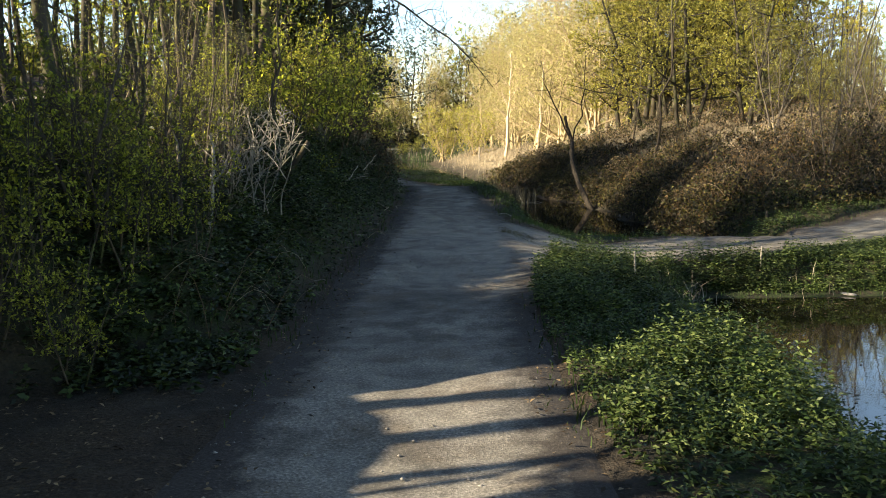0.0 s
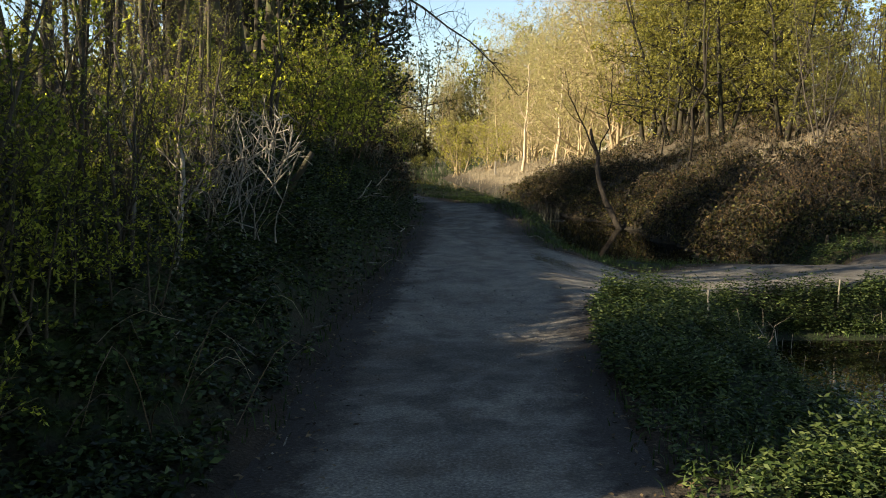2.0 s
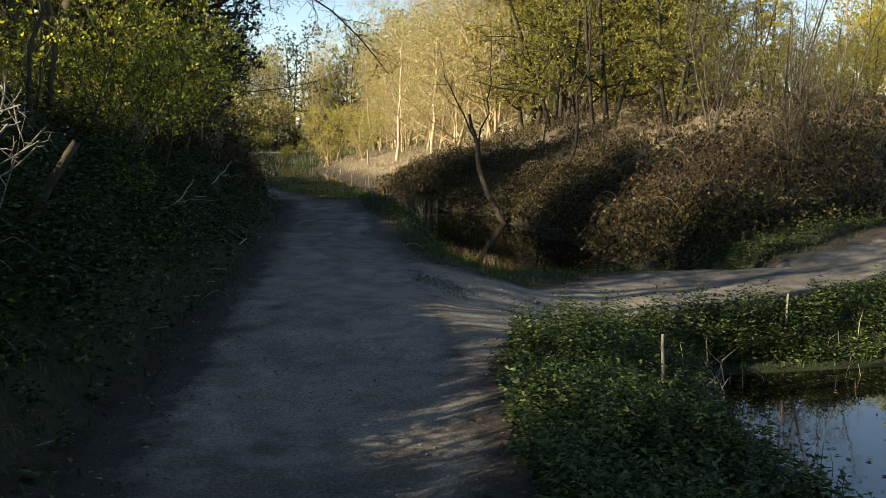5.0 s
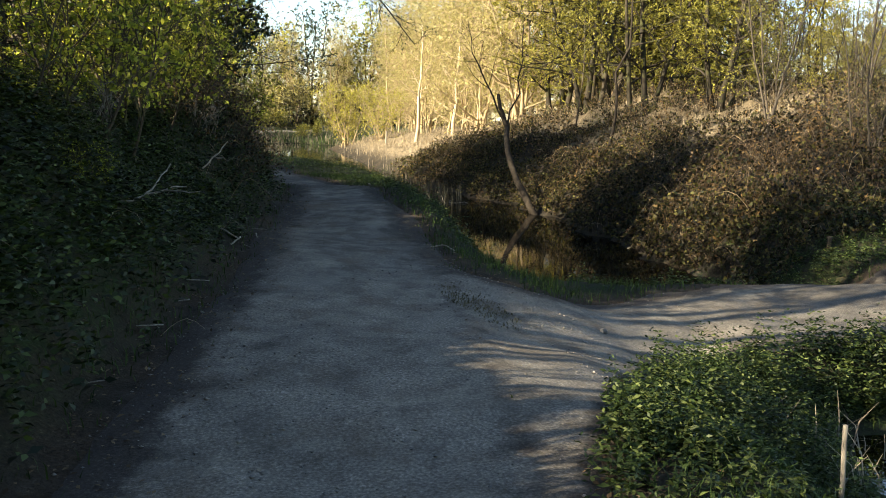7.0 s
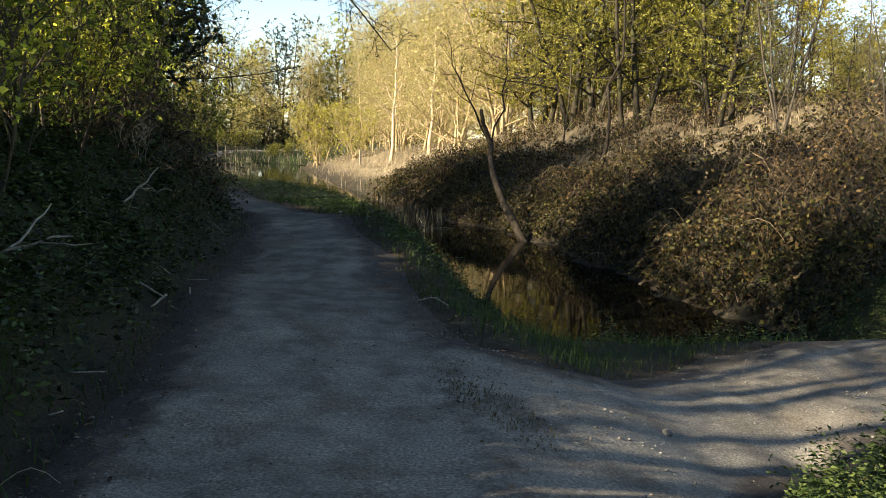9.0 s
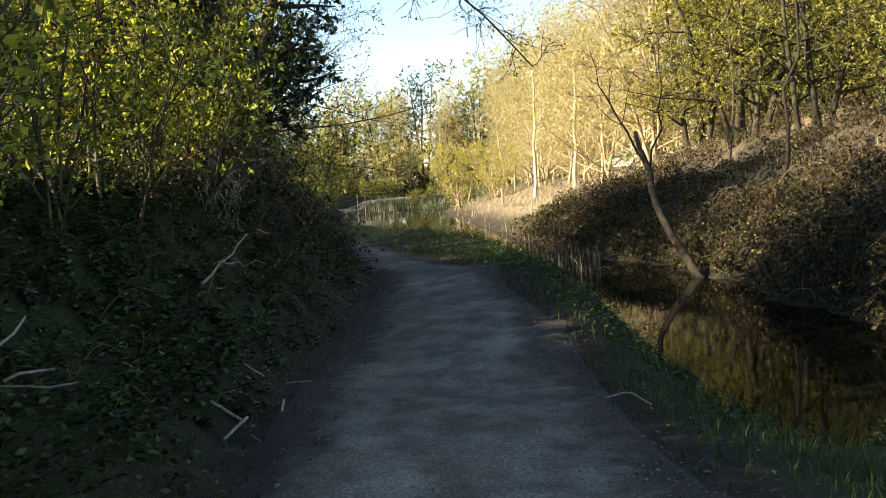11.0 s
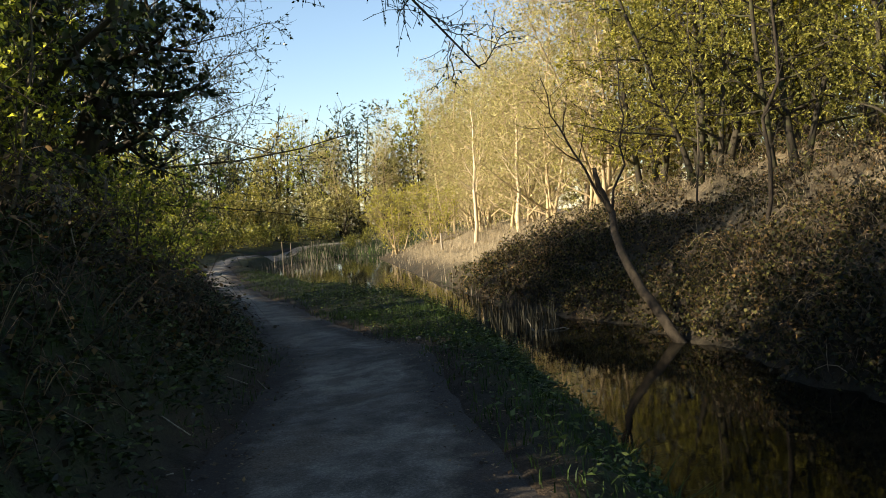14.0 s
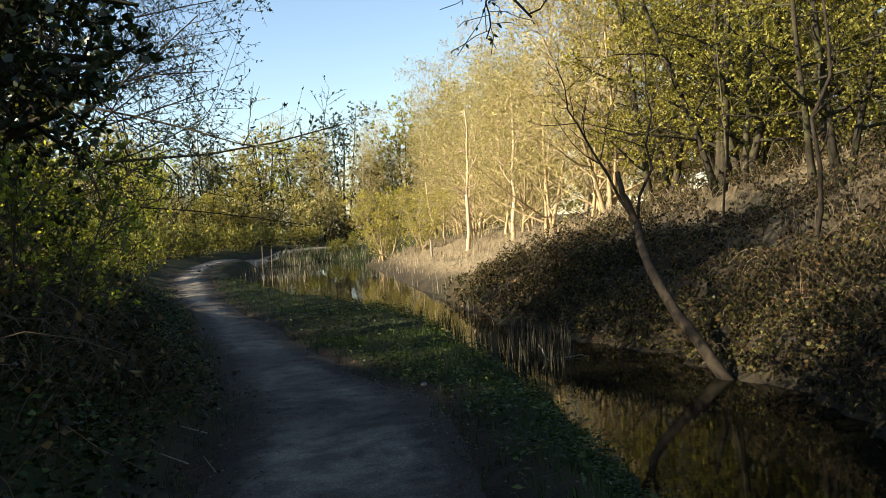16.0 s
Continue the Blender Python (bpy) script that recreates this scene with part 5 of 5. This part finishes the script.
for x, y, s_ in ((-2.3, 10.1, 1.0), (-2.2, 8.6, 0.7), (-2.3, 15.2, 0.6), (-1.8, 18.6, 0.5), (-1.9, 20.6, 0.55)):
    again(dead_shrub, x, y, DR.uniform(0, 360), s_)
dry_stems(-1.8, 6.1, 14, 0.6, "grey dead stems at the bank's foot", M_CANE, 0.0035)
dry_stems(-1.55, 19.3, 22, 0.6, "grey dead stems hanging over the mound", M_CANE, 0.0035)
dry_stems(-1.6, 21.2, 22, 0.6, "grey dead stems hanging over the mound", M_CANE, 0.0035)
dry_stems(-1.5, 17.9, 14, 0.5, "grey dead stems at the bank's foot", M_CANE, 0.0035)

# tall reed stalks and a marker post
for dx, h in ((0.0, 2.0), (0.35, 1.9), (-0.7, 1.0)):
    rod("reed_stalk", "tall pale reed stalk standing in the canal", "reed", [(-4.6 + dx, 51.0, -1.2), (-4.55 + dx, 51.0, -0.95 + h)], (0.018, 0.013), M_REED, 5, "tall reed stalks")
rod("marker_post", "small pale marker post on the far bank", "post", [gz(2.6, 62.0, -0.1), gz(2.6, 62.0, 0.95)], (0.06, 0.06), M_DEAD)


def stone(name, label, at, size, seed):
    bm = bmesh.new()
    bmesh.ops.create_icosphere(bm, subdivisions=2, radius=1.0)
    r = np.random.default_rng(seed)
    a = r.normal(size=(6, 3))
    for v in bm.verts:
        k = 1 + 0.12 * sum(math.sin(3 * v.co.dot(Vector(w))) for w in a) / 3
        v.co = Vector((v.co.x * size[0] * k, v.co.y * size[1] * k, v.co.z * size[2] * k))
    me = bpy.data.meshes.new(name)
    bm.to_mesh(me)
    bm.free()
    me.materials.append(M_STONE)
    me.polygons.foreach_set("use_smooth", np.ones(len(me.polygons), dtype=bool))
    ob = tagged(new(name, me), label, "stone", "loose stones")
    ob.matrix_basis = pose(*at, 0, 0, float(r.uniform(0, 360)))
    return ob


stone("stone", "pale stone lying on the side path", gz(2.27, 13.8, 0.06), (0.045, 0.035, 0.026), 1)
stone("stone", "flat pale stone at the pond edge", (6.2, 13.15, -0.93), (0.17, 0.075, 0.03), 2)
stone("stone", "pale stone on the grass edge", gz(0.55, 24.6, 0.03), (0.035, 0.03, 0.02), 3)
stone("stone", "pale stone at the path edge", gz(-0.55, 28.4, 0.03), (0.035, 0.03, 0.02), 4)

# loose grit and fallen leaves
def pebbles(P, size, rng):
    """Small angular stones: flattened six-cornered lumps."""
    n = len(P)
    dirs = np.array([[1, 0, 0], [0, 1, 0], [-1, 0, 0], [0, -1, 0], [0, 0, 1.0], [0, 0, -1.0]])
    V = P[:, None] + dirs[None] * (size * rng.uniform(0.5, 1.4, n))[:, None, None] * rng.uniform(0.6, 1.3, (n, 6, 1)) * np.array([1, 1, 0.55])
    tri = np.array([[0, 1, 4], [1, 2, 4], [2, 3, 4], [3, 0, 4], [1, 0, 5], [2, 1, 5], [3, 2, 5], [0, 3, 5]])
    return V.reshape(-1, 3), (np.arange(n)[:, None, None] * 6 + tri[None]).reshape(-1, 3)


def on_path(x, y):
    return (path_out(x, y) < 0.1) * (0.35 + 0.65 * (np.abs(y - 12.5) < 3)) * (0.5 + 0.5 * np.sin(x * 2.1 + y * 0.8))


P = scatter(30000, -1.2, 4.5, 2.5, 26, on_path, DR)
P[:, 2] = path_height(P[:, 0], P[:, 1]) - 0.008
stuff("grit", [pebbles(P, 0.0065 * DR.uniform(0.4, 1.4, len(P)) ** 1.8, DR)], M_STONE, "loose pale grit lying on the path", "grit")


def edge_litter(x, y):
    o = path_out(x, y)
    dl = left_edge(y) - x
    return np.where(dl > -0.45, sstep(-0.5, -0.1, o) * (1 - sstep(0.8, 3.0, o) * (y > 6)), sstep(-0.35, 0, o) * (1 - sstep(0.3, 0.8, o))) * (wet(x, y) < 0)


P = scatter(22000, -3.6, 1.9, 2.5, 27, edge_litter, DR)
P[:, 2] = np.maximum(path_height(P[:, 0], P[:, 1]) - 0.005, P[:, 2] + 0.012)
d = np.stack([DR.normal(size=len(P)), DR.normal(size=len(P)), np.abs(DR.normal(0, 0.18, len(P)))], 1)
stuff("leaf_litter", [leaves(P, d, DR.uniform(0.015, 0.045, len(P)), DR, 0.55, 0.12, 2.0)], M_LEAF_FALLEN, "small fallen leaves along the path edges", "leaf litter")

def weed_mat(x, y):
    r = np.hypot((x - 1.12 - 0.25 * (13.6 - y)) / 0.26, (y - 13.5) / 0.75)
    return (1 - sstep(0.55, 1.05, r + 0.35 * rough(x * 4, y * 4))) * 1.0


P = scatter(9000, 0.5, 1.9, 12.4, 14.6, weed_mat, DR)
P[:, 2] = path_height(P[:, 0], P[:, 1]) - 0.01
stuff("trodden_weeds", [blades(P[::2], DR.uniform(0.01, 0.03, len(P[::2])), DR, 0.004, 1.2)], M_WEED, "trodden brown-green weeds in the middle of the path", "weeds")

# pond margin
def pond_rim(x, y):
    w = wet(x, y)
    return (w > -0.25) * (w < 0.55) * (x < 6.5) * (y < 13.4) * (0.4 + 0.6 * np.sin(x * 3 + y * 2.2))


P = scatter(800, 2.5, 6.5, 5, 13.4, pond_rim, DR)
P[:, 2] = np.maximum(P[:, 2], WATER - 0.05)
stuff("pond_reeds", [blades(P, DR.uniform(0.12, 0.4, len(P)), DR, 0.005, 0.7)], M_REED, "withered reeds along the pond edge", "reeds")


def afloat(x, y):
    return (wet(x, y) > 0.05) * (0.15 + 0.85 * sstep(1.5, 0.1, wet(x, y)))


P = scatter(2600, 2.6, 9, 5, 13.2, afloat, DR)
P[:, 2] = WATER + 0.006
d = np.stack([DR.normal(size=len(P)), DR.normal(size=len(P)), np.zeros(len(P))], 1)
stuff("floating_leaves", [leaves(P, d, DR.uniform(0.02, 0.07, len(P)), DR, 0.45, 0.02, 8.0)], M_LEAF_FALLEN, "dead leaves floating on the pond", "floating leaves")


def tuft(name, label, x, y, n, tall, mat, spread, width=0.007, bend=0.5):
    ob = thing(name, label, "grass tuft", gz(x, y, -0.02), "tufts at the water")
    P = np.stack([DR.normal(0, spread, n), DR.normal(0, spread, n), np.zeros(n)], 1)
    tagged(part("leafage", [blades(P, tall * DR.uniform(0.5, 1.2, n), DR, width, bend)], mat, ob), kind="stuff")
    return ob


for x, y in ((2.75, 17.5), (3.3, 17.35), (3.9, 17.3), (2.4, 17.9), (4.6, 17.2)):
    tuft("iris_tuft", "tuft of green iris leaves at the canal edge", x, y, 60, 0.42, M_GRASS, 0.16, 0.009, 0.6)
for x, y in ((3.25, 11.7), (3.0, 12.2), (3.6, 12.4)):
    tuft("reed_tuft", "tuft of yellowed reed leaves in the nettles", x, y, 14, 0.42, M_REED, 0.09, 0.007, 0.7)


def rush_bed(x, y):
    return (x > 1.0) * (wet(x, y) > -0.2) * (np.hypot((x - 2.6) / 0.9, (y - 32.5) / 2.2) < 1) * 1.0 + (np.abs(wet(x, y)) < 0.3) * (x < 2.6) * (y > 28) * 0.5


P = scatter(5000, -3, 4, 28, 42, rush_bed, DR)
P[:, 2] = np.maximum(P[:, 2], WATER - 0.1)
stuff("rushes", [blades(P, DR.uniform(0.3, 0.7, len(P)), DR, 0.012, 0.15)], M_SEDGE, "dark upright rushes at the canal edge", "rushes")
